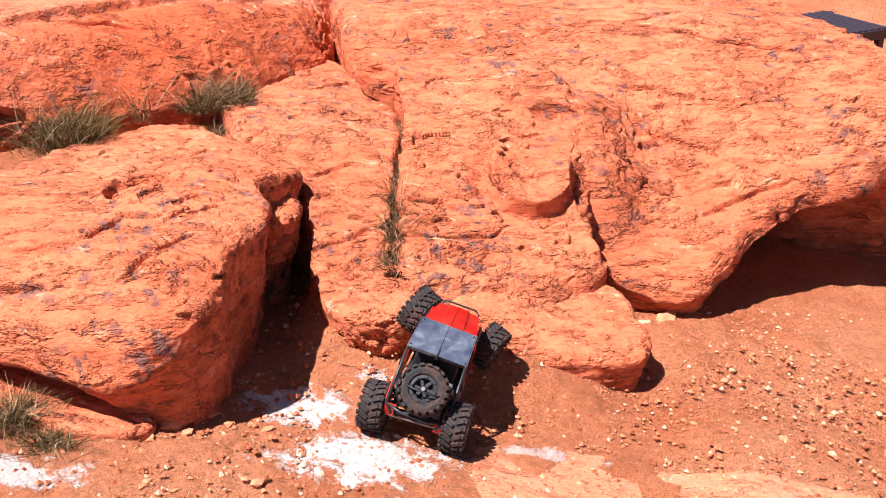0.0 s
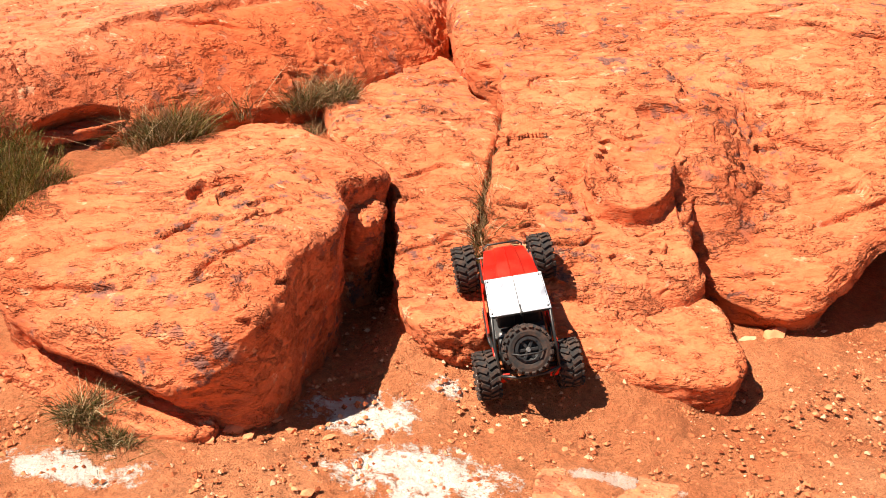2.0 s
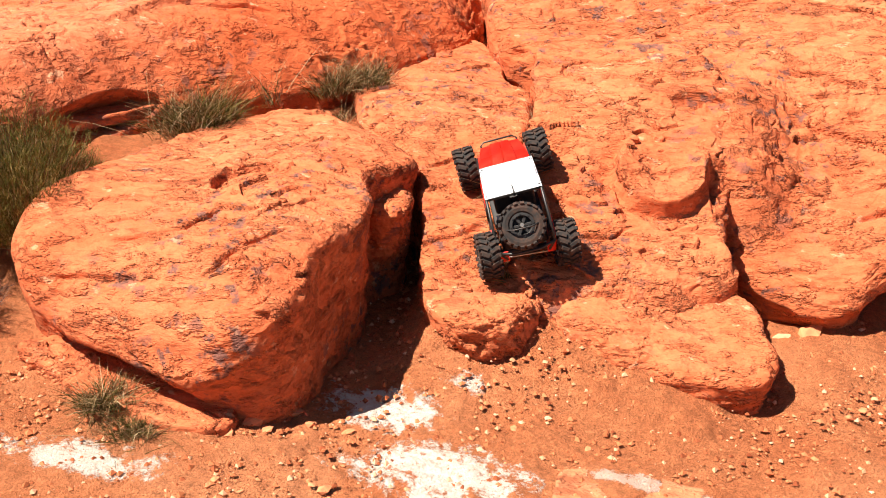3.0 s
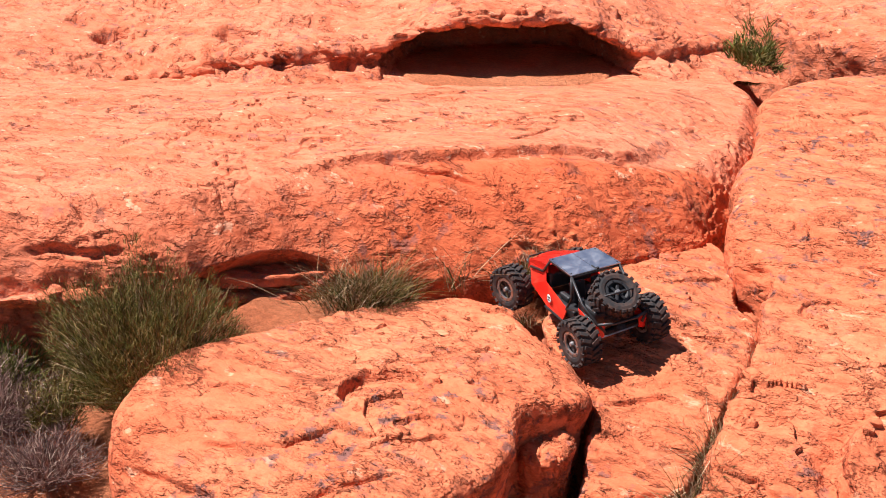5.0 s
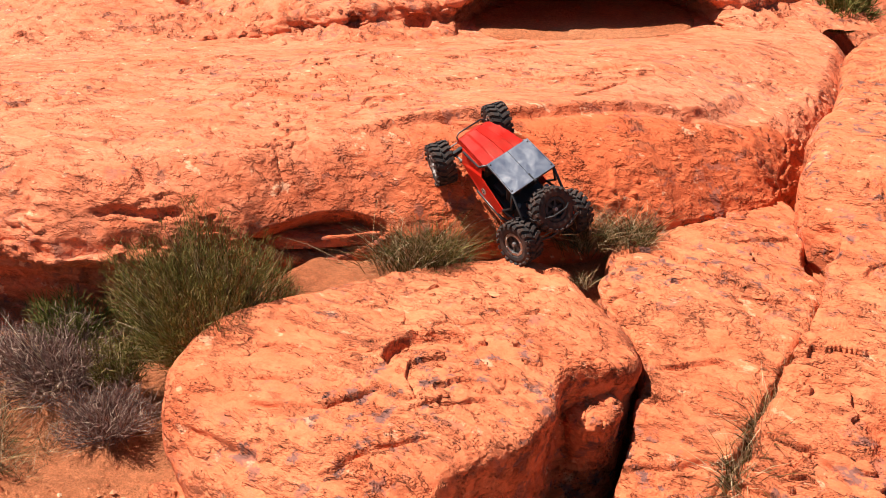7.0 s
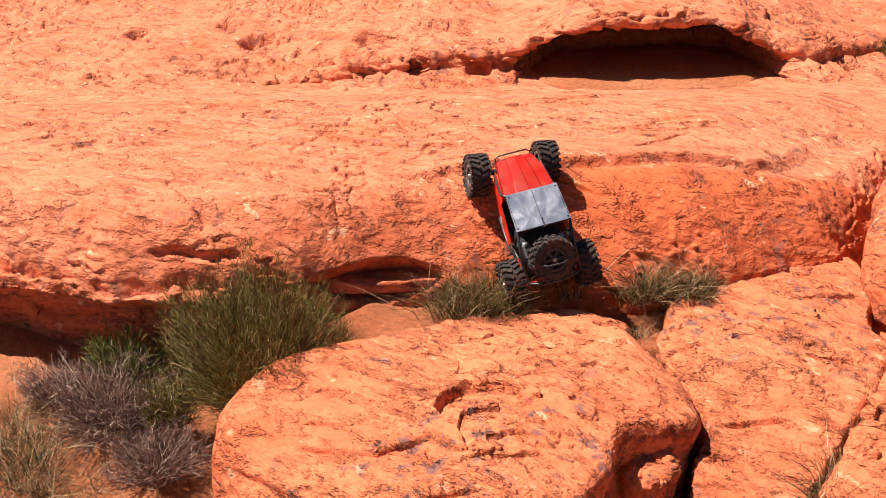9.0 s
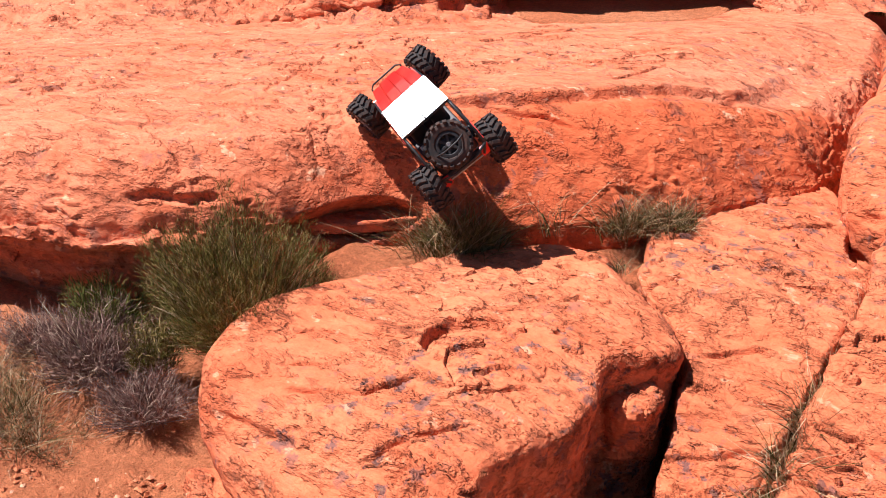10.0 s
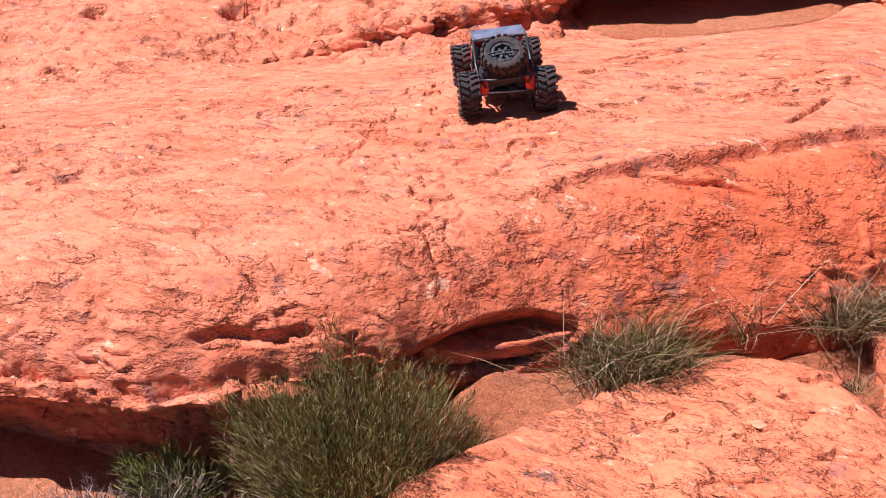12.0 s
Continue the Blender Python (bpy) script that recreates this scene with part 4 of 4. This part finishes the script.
GREEN = leafy("needle_green", [(0.0, (0.038, 0.038, 0.008)), (0.4, (0.095, 0.086, 0.018)), (0.7, (0.185, 0.145, 0.040)), (1.0, (0.40, 0.28, 0.12))])
FRESH = leafy("fresh_green", [(0.0, (0.045, 0.060, 0.012)), (0.6, (0.12, 0.125, 0.028)), (1.0, (0.28, 0.22, 0.08))])
OLIVE = leafy("olive_blades", [(0.0, (0.034, 0.034, 0.008)), (0.5, (0.080, 0.066, 0.018)), (0.8, (0.17, 0.105, 0.045)), (1.0, (0.36, 0.25, 0.13))])
STRAW = leafy("dry_straw", [(0.0, (0.12, 0.055, 0.028)), (0.4, (0.24, 0.13, 0.065)), (0.75, (0.38, 0.25, 0.13)), (1.0, (0.58, 0.45, 0.28))])
BRUSH = leafy("purple_brown_twigs", [(0.0, (0.095, 0.050, 0.042)), (0.5, (0.20, 0.115, 0.095)), (0.85, (0.33, 0.21, 0.16)), (1.0, (0.55, 0.43, 0.32))])


PALE_STRAW = leafy("pale_straw", [(0.0, (0.45, 0.33, 0.19)), (1.0, (0.72, 0.60, 0.42))])


def strips(rng, roots, ways, lengths, widths, bend):
    """Tapered, drooping blades as a vertex and a face array: three quads each."""
    count = len(roots)
    side = np.cross(ways, rng.normal(size=(count, 3)))
    side /= np.linalg.norm(side, axis=1, keepdims=True) + 1e-9
    droop = rng.normal(size=(count, 3)) * bend
    droop[:, 2] = -np.abs(droop[:, 2])
    rows = []
    for f, w in ((0.0, 0.8), (0.35, 1.0), (0.7, 0.7), (1.0, 0.12)):
        mid = roots + ways * (lengths * f)[:, None] + droop * (lengths * f * f)[:, None]
        half = side * (widths * w * 0.5)[:, None]
        rows += [mid - half, mid + half]
    v = np.stack(rows, 1).reshape(-1, 3)
    base = (np.arange(count) * 8)[:, None, None]
    quad = np.array([[0, 1, 3, 2], [2, 3, 5, 4], [4, 5, 7, 6]])[None]
    return v, (base + quad).reshape(-1, 4)


def joined(sets):
    verts, faces, at = [], [], 0
    for v, f in sets:
        verts.append(v)
        faces.append(f + at)
        at += len(v)
    return np.vstack(verts), np.vstack(faces)


def upward(rng, count, spread, lean=(0, 0)):
    a, r = rng.uniform(0, 2 * np.pi, count), np.sqrt(rng.uniform(0, 1, count)) * spread
    w = np.stack([np.cos(a) * r + lean[0], np.sin(a) * r + lean[1], np.ones(count)], 1)
    return w / np.linalg.norm(w, axis=1, keepdims=True)


def tuft(label, x, y, z, radius, height, blades, stalks, leaf, dry, seed, spread=0.8, width=0.0016, category="grass tuft", name="grass_tuft", squeeze=1.0):
    """A clump of grass: green or dry blades, with straw stalks of their own."""
    rng = np.random.default_rng(seed)
    top = tagged(new(name), label, category, "plants among the rocks")
    top.location = (x, y, z)
    for kind, count, mat, size, wide in (("leaf_mass", blades, leaf, 1.0, width), ("straw_mass", stalks, dry, 1.25, width * 0.7)):
        if not count:
            continue
        roots = rng.normal(size=(count, 3)) * np.array([radius * 0.38 * squeeze, radius * 0.38 / squeeze, 0.0])
        roots[:, 2] = -0.015
        ways = upward(rng, count, spread)
        ways[:, :2] += roots[:, :2] / max(radius, 1e-3) * 0.35
        ways /= np.linalg.norm(ways, axis=1, keepdims=True)
        v, f = strips(rng, roots, ways, height * size * rng.uniform(0.45, 1.15, count), wide * rng.uniform(0.7, 1.3, count), 0.40)
        ob = new(kind, mesh_from(kind, v, f, mat))
        ob.parent = top
        tagged(ob, kind="stuff")
    return top


def shrub(label, x, y, z, rx, ry, height, stems, leaves, leaf, wood, seed, leaf_len=0.035, leaf_w=0.0022, category="bush", fan=0.6):
    """A dense rounded shrub: many thin stems from one foot, each set with narrow leaves, and paler tips."""
    rng = np.random.default_rng(seed)
    top = tagged(new("shrub"), label, category, "plants among the rocks")
    top.location = (x, y, z)
    a, el = rng.uniform(0, 2 * np.pi, stems), np.arcsin(rng.uniform(0.12, 1, stems))
    lump = 0.78 + 0.3 * np.sin(a * 3 + seed) * np.cos(el * 4 + seed) + rng.uniform(-0.12, 0.16, stems)
    tips = np.stack([np.cos(a) * np.cos(el) * rx, np.sin(a) * np.cos(el) * ry, np.sin(el) * height], 1) * lump[:, None]
    roots = tips * np.array([0.30, 0.30, 0.0]) + rng.normal(size=(stems, 3)) * np.array([0.012, 0.012, 0])
    roots[:, 2] = -0.02
    way = tips - roots
    length = np.linalg.norm(way, axis=1)
    way = way / length[:, None]
    v, f = strips(rng, roots, way, length, np.full(stems, 0.0022), 0.08)
    ob = new("twig_mass", mesh_from("twig_mass", v, f, wood))
    ob.parent = top
    tagged(ob, kind="stuff")
    n = stems * leaves
    who = np.repeat(np.arange(stems), leaves)
    along = 1 - rng.uniform(0, 1, n) ** 1.5 * 0.72
    base = roots[who] + way[who] * (length[who] * along)[:, None] + rng.normal(size=(n, 3)) * 0.006
    heading = way[who] * 0.9 + rng.normal(size=(n, 3)) * fan + np.array([0, 0, 0.5])
    heading /= np.linalg.norm(heading, axis=1, keepdims=True)
    v, f = strips(rng, base, heading, leaf_len * rng.uniform(0.5, 1.3, n), leaf_w * rng.uniform(0.7, 1.3, n), 0.2)
    ob = new("foliage", mesh_from("foliage", v, f, leaf))
    ob.parent = top
    tagged(ob, kind="stuff")
    return top


shrub("dense rounded olive-green needle-leaved shrub beside the boulder", -1.295, 2.275, 0.34, 0.265, 0.20, 0.315, 1700, 40, GREEN, STRAW, 1, 0.019, 0.0010, fan=0.38)
shrub("tangled purple-brown dry brush in the hollow", -1.57, 2.06, 0.29, 0.20, 0.17, 0.13, 800, 9, BRUSH, BRUSH, 2, 0.026, 0.0011, "dry bush")
shrub("tangled purple-brown dry brush in the hollow", -1.35, 2.01, 0.26, 0.14, 0.11, 0.09, 480, 8, BRUSH, BRUSH, 3, 0.024, 0.0011, "dry bush")
shrub("tangled purple-brown dry brush in the hollow", -1.74, 2.04, 0.29, 0.15, 0.13, 0.10, 460, 8, BRUSH, BRUSH, 11, 0.024, 0.0011, "dry bush")
shrub("low bright green shrub at the foot of the shelf", -1.66, 2.17, 0.31, 0.13, 0.10, 0.12, 300, 14, FRESH, BRUSH, 4, 0.030, 0.0014, fan=0.4)
shrub("low green weeds among dry brush", -1.44, 2.12, 0.30, 0.10, 0.08, 0.11, 200, 14, GREEN, STRAW, 14, 0.022, 0.0013, "weeds")
for k, (x, y, r, h, green, dry) in enumerate(((-1.56, 1.83, 0.09, 0.11, 340, 300), (-1.66, 1.86, 0.09, 0.10, 260, 320), (-1.47, 1.80, 0.08, 0.09, 200, 260), (-1.76, 1.92, 0.09, 0.09, 160, 260), (-1.42, 1.90, 0.06, 0.06, 90, 180), (-1.62, 1.96, 0.07, 0.09, 120, 240), (-1.38, 1.82, 0.05, 0.05, 60, 120))):
    tuft("thin olive and straw grass standing in red dirt", x, y, float(ground_z(np.array(x), np.array(y))) + 0.004, r, h, green, dry, OLIVE, STRAW, 60 + k, 0.75, 0.0015)
for k, (x, y, h) in enumerate(((-1.60, 2.06, 0.15), (-1.68, 2.10, 0.17), (-1.52, 2.00, 0.13))):
    tuft("a few pale bent straw stalks rising from the brush", x, y, 0.29, 0.06, h, 0, 9, STRAW, PALE_STRAW, 80 + k, 0.7, 0.0040)
shrub("bright green shrub in a rock joint", -0.80, 5.55, 0.52, 0.15, 0.15, 0.24, 260, 16, FRESH, STRAW, 8, 0.045, 0.004)
for k, (x, y, r, h, leaf) in enumerate(((1.15, 5.75, 0.30, 0.45, FRESH), (0.85, 6.1, 0.3, 0.7, GREEN), (1.35, 6.9, 0.4, 0.7, GREEN), (1.05, 6.2, 0.34, 0.60, FRESH), (1.50, 6.1, 0.34, 0.38, GREEN), (0.75, 6.9, 0.32, 0.75, GREEN), (1.9, 8.2, 0.6, 0.7, BRUSH), (2.6, 10.5, 0.8, 0.8, FRESH), (1.2, 9.6, 0.6, 0.7, OLIVE), (4.4, 11.5, 1.0, 0.9, GREEN), (3.4, 14.0, 1.1, 0.9, GREEN), (1.7, 7.6, 0.45, 0.6, FRESH), (2.0, 9.4, 0.6, 0.7, GREEN), (3.9, 9.6, 0.7, 0.7, BRUSH), (1.6, 12.0, 0.9, 0.8, GREEN), (2.4, 13.0, 0.9, 0.8, FRESH))):
    shrub("wild green desert shrub beyond the rocks", x, y, -0.22 if y < 7 else -0.32, r, r, h, 200, 14, leaf, BRUSH, 20 + k, 0.10, 0.010)

tuft("green and brown spiky grass under the shelf", -1.04, 2.735, 0.445, 0.11, 0.135, 1200, 700, OLIVE, STRAW, 31, 0.55)
tuft("small green grass clump under the shelf", -0.985, 2.765, 0.445, 0.06, 0.14, 700, 90, GREEN, STRAW, 32, 0.5)
tuft("thin dry grass stalks against the shelf", -0.87, 2.92, 0.46, 0.05, 0.13, 20, 60, OLIVE, STRAW, 33, 0.5, 0.0022)
tuft("dry grass with seed heads in the joint", -0.72, 3.04, 0.455, 0.08, 0.11, 600, 420, OLIVE, STRAW, 34, 0.6)
tuft("dry grass with seed heads in the joint", -0.63, 3.11, 0.45, 0.075, 0.10, 520, 400, OLIVE, STRAW, 35, 0.6)
tuft("short dry tuft between boulder and slab", -0.64, 2.86, 0.43, 0.03, 0.055, 40, 40, OLIVE, STRAW, 36)
tuft("dry reddish stalks growing from the crack", -0.117, 2.95, 0.360, 0.045, 0.086, 60, 330, STRAW, STRAW, 37, 0.35, 0.0015, squeeze=0.45)
tuft("dry reddish stalks growing from the crack", -0.117, 2.84, 0.350, 0.045, 0.083, 60, 330, STRAW, STRAW, 38, 0.35, 0.0015, squeeze=0.45)
tuft("straw and olive grass growing from the crack", -0.117, 2.66, 0.320, 0.06, 0.09, 260, 420, OLIVE, STRAW, 39, 0.5, 0.0020, squeeze=0.55)
tuft("straw and olive grass growing from the crack", -0.117, 2.54, 0.270, 0.06, 0.09, 260, 420, OLIVE, STRAW, 40, 0.6, 0.0022, squeeze=0.6)
tuft("straw and olive grass growing from the crack", -0.117, 2.45, 0.220, 0.055, 0.075, 320, 280, OLIVE, STRAW, 41, 0.6, 0.0024, squeeze=0.6)
tuft("olive spiky tuft on the dirt beside the shelf rock", -0.78, 1.745, 0.155, 0.06, 0.07, 1000, 220, OLIVE, STRAW, 42, 1.0)
tuft("olive spiky tuft on the dirt beside the shelf rock", -0.87, 1.81, 0.19, 0.06, 0.065, 800, 300, OLIVE, STRAW, 43, 1.0)
tuft("sparse dry tuft on the dirt", -0.70, 1.70, 0.125, 0.03, 0.04, 20, 40, OLIVE, STRAW, 44, 1.0)
tuft("tiny flat green weed in the dirt", 0.043, 2.135, 0.055, 0.022, 0.014, 70, 0, OLIVE, STRAW, 45, 1.6)
tuft("dry litter along the foot of the shelf", -1.16, 2.61, 0.440, 0.15, 0.035, 160, 800, OLIVE, STRAW, 46, 2.5, 0.0018, "dry litter")


GRIT = leafy("sandstone_grit", [(0.0, (0.24, 0.062, 0.028)), (0.35, (0.48, 0.15, 0.065)), (0.75, (0.62, 0.235, 0.11)), (1.0, (0.74, 0.46, 0.30))])

# ---------------------------------------------------------------- loose stones
def stone_mesh(seed, material, flat):
    rng = np.random.default_rng(seed)
    bm = bmesh.new()
    bmesh.ops.create_icosphere(bm, subdivisions=1, radius=1)
    cut = [(Vector(rng.normal(size=3)).normalized(), rng.uniform(0.45, 0.8)) for _ in range(6)]
    for v in bm.verts:
        for n, d in cut:
            over = v.co.dot(n) - d
            if over > 0:
                v.co -= n * over
        v.co.z *= flat
    me = bpy.data.meshes.new("stone")
    bm.to_mesh(me)
    bm.free()
    me.materials.append(material)
    return me


def stones():
    rng = np.random.default_rng(77)
    shapes = [stone_mesh(k, CHIP_PALE if k == 8 else CHIP, (0.30, 0.42, 0.55)[k % 3]) for k in range(9)]
    spots = [(-0.50, 1.915, 0.035), (-0.565, 1.855, 0.030), (-0.455, 1.885, 0.018), (-0.53, 1.84, 0.016), (-0.60, 1.80, 0.018), (0.665, 2.21, 0.014), (-0.08, 1.93, 0.010), (0.62, 2.60, 0.045), (0.55, 2.56, 0.03), (0.02, 1.99, 0.010)]
    for _ in range(230):
        x, y = rng.uniform(-0.75, 1.3), rng.uniform(1.6, 2.62)
        if (x < -0.3 and y > 1.93) or (-0.32 < x < 0.53 and y > 2.17):
            continue
        spots.append((x, y, 0.004 + 0.015 * rng.uniform() ** 2.4))
    for _ in range(40):
        spots.append((rng.uniform(-1.5, -1.0), rng.uniform(1.6, 1.9), 0.005 + 0.014 * rng.uniform() ** 2))
    for k, (x, y, r) in enumerate(spots):
        ob = new("stone", shapes[k % 9])
        ob.location = (x, y, float(ground_z(np.array(x), np.array(y))) + 0.1 * r)
        ob.scale = (r, r * rng.uniform(0.6, 1.0), r)
        ob.rotation_euler = (rng.uniform(-0.3, 0.3), rng.uniform(-0.3, 0.3), rng.uniform(0, 6.28))
        tagged(ob, "loose angular chip of orange sandstone on dirt", "stone", "loose stones")
    for k, (x, y, z, r) in enumerate(((-0.748, 2.631, 0.462, 0.024), (-1.010, 3.664, 0.712, 0.018), (-0.93, 3.545, 0.706, 0.014), (-1.52, 2.93, 0.672, 0.012), (-1.75, 3.35, 0.70, 0.008), (-0.90, 2.45, 0.462, 0.010), (-0.60, 2.50, 0.452, 0.009))):
        ob = new("stone", shapes[(0, 3, 1, 4)[k % 4]])
        ob.location, ob.scale, ob.rotation_euler = (x, y, z), (r, r * 0.55, r * 0.8), (0.05, 0.1, 0.4 + k)
        tagged(ob, "small dark red stone lying on the bare rock", "stone", "loose stones")
    # grit too small to count
    count = 15000
    x = np.concatenate([rng.uniform(-0.9, 1.5, 13000), rng.uniform(-1.8, -0.95, 2000)])
    y = np.concatenate([rng.uniform(1.45, 2.75, 13000), rng.uniform(1.5, 2.0, 2000)])
    z = ground_z(x, y) + 0.004
    r = 0.0014 + 0.0085 * rng.uniform(size=count) ** 4
    corner = np.array([[1, 0, 0], [-1, 0.2, 0], [0, 1, 0], [0.2, -1, 0], [0, 0, 0.8], [0, 0, -0.8]])
    turn = rng.uniform(0, 6.28, count)
    c, s = np.cos(turn), np.sin(turn)
    pts = corner[None] * rng.uniform(0.6, 1.2, (count, 6, 1)) * r[:, None, None]
    pts = np.stack([pts[..., 0] * c[:, None] - pts[..., 1] * s[:, None], pts[..., 0] * s[:, None] + pts[..., 1] * c[:, None], pts[..., 2]], -1) + np.stack([x, y, z], 1)[:, None]
    tri = np.array([[0, 2, 4], [2, 1, 4], [1, 3, 4], [3, 0, 4], [2, 0, 5], [1, 2, 5], [3, 1, 5], [0, 3, 5]])
    faces = (np.arange(count) * 6)[:, None, None] + tri[None]
    tagged(new("gravel", mesh_from("gravel", pts.reshape(-1, 3), faces.reshape(-1, 3), GRIT, False)), "fine orange sandstone grit scattered over dirt", "gravel", kind="stuff")


stones()

# ---------------------------------------------------------------- what stands beyond the rocks
RUST = plain("rust_brown_steel", (0.30, 0.105, 0.050), 0.7, 0.0, 0.3, 30, 0.001)
DARK_RUST = plain("dark_brown_steel", (0.085, 0.035, 0.022), 0.7, 0.0, 0.3, 30, 0.001)
SLAT = plain("dark_slat", (0.030, 0.020, 0.028), 0.5, 0.0, 0.3, 40)


def post(x, y, material, label, brace):
    top = tagged(new("post"), label, "post", "fence posts")
    top.location = (x, y, -0.4)
    bm = bmesh.new()
    add_box(bm, (0.10, 0.012, 2.6), Matrix.Translation((0, 0.03, 1.3)), 0.002)
    add_box(bm, (0.012, 0.07, 2.6), Matrix.Translation((0.03, 0, 1.3)), 0.002)
    part("upright", bm, material, top)
    if brace:
        bm = bmesh.new()
        add_box(bm, (0.05, 0.012, 1.3), Matrix.Translation((0.30, -0.012, 1.55)) @ Matrix.Rotation(radians(52), 4, "Y"), 0.002)
        part("brace", bm, material, top)
    return top


post(1.11, 6.35, RUST, "rust-orange steel angle post with diagonal brace", True)
post(1.72, 7.0, DARK_RUST, "dark brown steel post beyond the boulder", False)


def bench():
    top = tagged(new("slatted_bench"), "dark slatted metal bench behind the boulder", "bench")
    top.matrix_world = pose(1.95, 5.35, 0.02, 0, 0, 28)
    for k in range(9):
        bm = bmesh.new()
        add_box(bm, (0.030, 0.42, 0.016), Matrix.Translation((-0.19 + k * 0.044, 0, 0.14)), 0.003)
        part("slat", bm, SLAT, top)
    for y in (-0.20, 0.20):
        bm = bmesh.new()
        add_box(bm, (0.46, 0.035, 0.05), Matrix.Translation((0, y, 0.115)), 0.004)
        part("rail", bm, SLAT, top)
    for x in (-0.18, 0.18):
        for y in (-0.17, 0.17):
            bm = bmesh.new()
            add_box(bm, (0.035, 0.035, 0.42), Matrix.Translation((x, y, -0.10)), 0.004)
            part("leg", bm, SLAT, top)
    return top


bench()


# ---------------------------------------------------------------- motion
# seconds, x, y, z, turns about x, y, z; front and rear axle roll; steering (left +)
CAR_ROWS = [
    (0.0, -0.026, 2.054, 0.099, 12.9, 15.5, -13.7, 10, -8, -18),
    (0.5, -0.009, 2.161, 0.121, 22.6, 10.9, -9.9, 5, -6, -4),
    (1.0, -0.004, 2.238, 0.135, 30.1, -1.1, -4.9, 7, 7, 16),
    (1.5, -0.011, 2.244, 0.144, 29.7, -4.0, 9.8, 3, 5, 30),
    (2.0, -0.018, 2.274, 0.160, 28.8, -4.4, 15.3, -1, 1, 0),
    (2.5, -0.041, 2.375, 0.235, 20.9, -2.1, 19.1, -6, 9, -2),
    (2.7, -0.064, 2.441, 0.265, 25.3, -6.2, 16.4, -1, 9, 0),
    (3.5, -0.176, 2.639, 0.348, 21.8, -12.7, 19.3, 1, 3, 6),
    (4.3, -0.319, 2.782, 0.406, 12.6, -10.8, 43.7, 4, 1, 12),
    (4.5, -0.386, 2.823, 0.422, 11.6, -15.9, 47.9, 6, 8, 8),
    (5.0, -0.523, 2.889, 0.435, 3.3, -3.5, 56.1, 0, -3, 10),
    (5.5, -0.624, 2.886, 0.462, 2.6, -7.7, 61.5, -1, 4, 0),
    (6.0, -0.683, 2.935, 0.482, 12.8, -17.3, 64.0, -10, 11, -12),
    (6.5, -0.795, 2.936, 0.520, 25.3, -14.7, 72.5, -9, 15, -20),
    (6.7, -0.849, 2.954, 0.541, 32.2, -17.8, 71.9, -8, 18, -22),
    (8.3, -1.001, 2.940, 0.595, 45.9, -9.8, 51.4, 6, -2, -10),
    (8.5, -1.005, 2.937, 0.596, 46.4, -9.2, 51.5, 5, -2, -10),
    (9.0, -1.003, 2.939, 0.596, 46.2, -9.4, 50.1, 7, -1, -8),
    (9.2, -0.986, 2.923, 0.621, 45.7, -11.6, 36.7, -1, 4, 2),
    (9.3, -0.969, 2.942, 0.625, 40.5, -6.1, 33.0, -1, 3, 0),
    (9.5, -0.964, 2.929, 0.677, 28.3, 10.3, 74.6, -2, -4, 10),
    (9.7, -1.006, 2.881, 0.650, 12.7, -21.0, 81.9, 1, -2, 8),
    (10.0, -1.088, 2.774, 0.701, 28.3, -36.2, 52.3, 2, 6, 10),
    (10.2, -1.123, 2.800, 0.692, 20.3, -16.2, 48.8, 0, 6, -4),
    (10.5, -1.236, 2.904, 0.679, 13.5, -10.9, 41.5, 6, 8, 0),
    (11.0, -1.347, 2.987, 0.720, -2.1, -5.0, 41.9, 2, 0, 0),
    (11.5, -1.524, 3.220, 0.703, -0.2, -1.6, 37.6, 3, -2, 0),
    (12.0, -1.684, 3.447, 0.699, -0.2, -1.0, 36.0, 1, 3, 0),
]


def motions():
    walk(CAR, [(t, pose(x, y, z, rx, ry, rz)) for t, x, y, z, rx, ry, rz, *_ in CAR_ROWS])
    times = [r[0] for r in CAR_ROWS]
    column = lambda k, t: float(np.interp(t, times, [r[k] for r in CAR_ROWS]))
    ticks = [k * 0.1 for k in range(121)]
    place = np.array([[column(k, t) for k in (1, 2, 3)] for t in ticks])
    forward = np.array([[-math.sin(radians(column(6, t))), math.cos(radians(column(6, t))), 0] for t in ticks])
    gone = np.concatenate([[0], np.cumsum(np.sum(np.diff(place, axis=0) * forward[1:], axis=1))])
    for k, (axle, y) in enumerate(zip(AXLES, (BASE / 2, -BASE / 2))):
        walk(axle, [(t, Matrix.Translation((0, y, TYRE_R)) @ Matrix.Rotation(radians(column(7 + k, t)), 4, "Y")) for t in times])
    for k, hub in enumerate(WHEELS):
        side, front = (-1, 1)[k % 2], k < 2
        rows = []
        for t, d in zip(ticks, gone):
            roll = Matrix.Rotation(radians(column(7 if front else 8, t)), 4, "Y")
            steer = Matrix.Rotation(radians(column(9, t)) if front else 0, 4, "Z")
            spin = Matrix.Rotation(-d / TYRE_R, 4, "X")
            rows.append((t, Matrix.Translation((0, BASE / 2 if front else -BASE / 2, TYRE_R)) @ roll @ Matrix.Translation((side * TRACK / 2, 0, 0)) @ steer @ spin))
        walk(hub, rows)


motions()
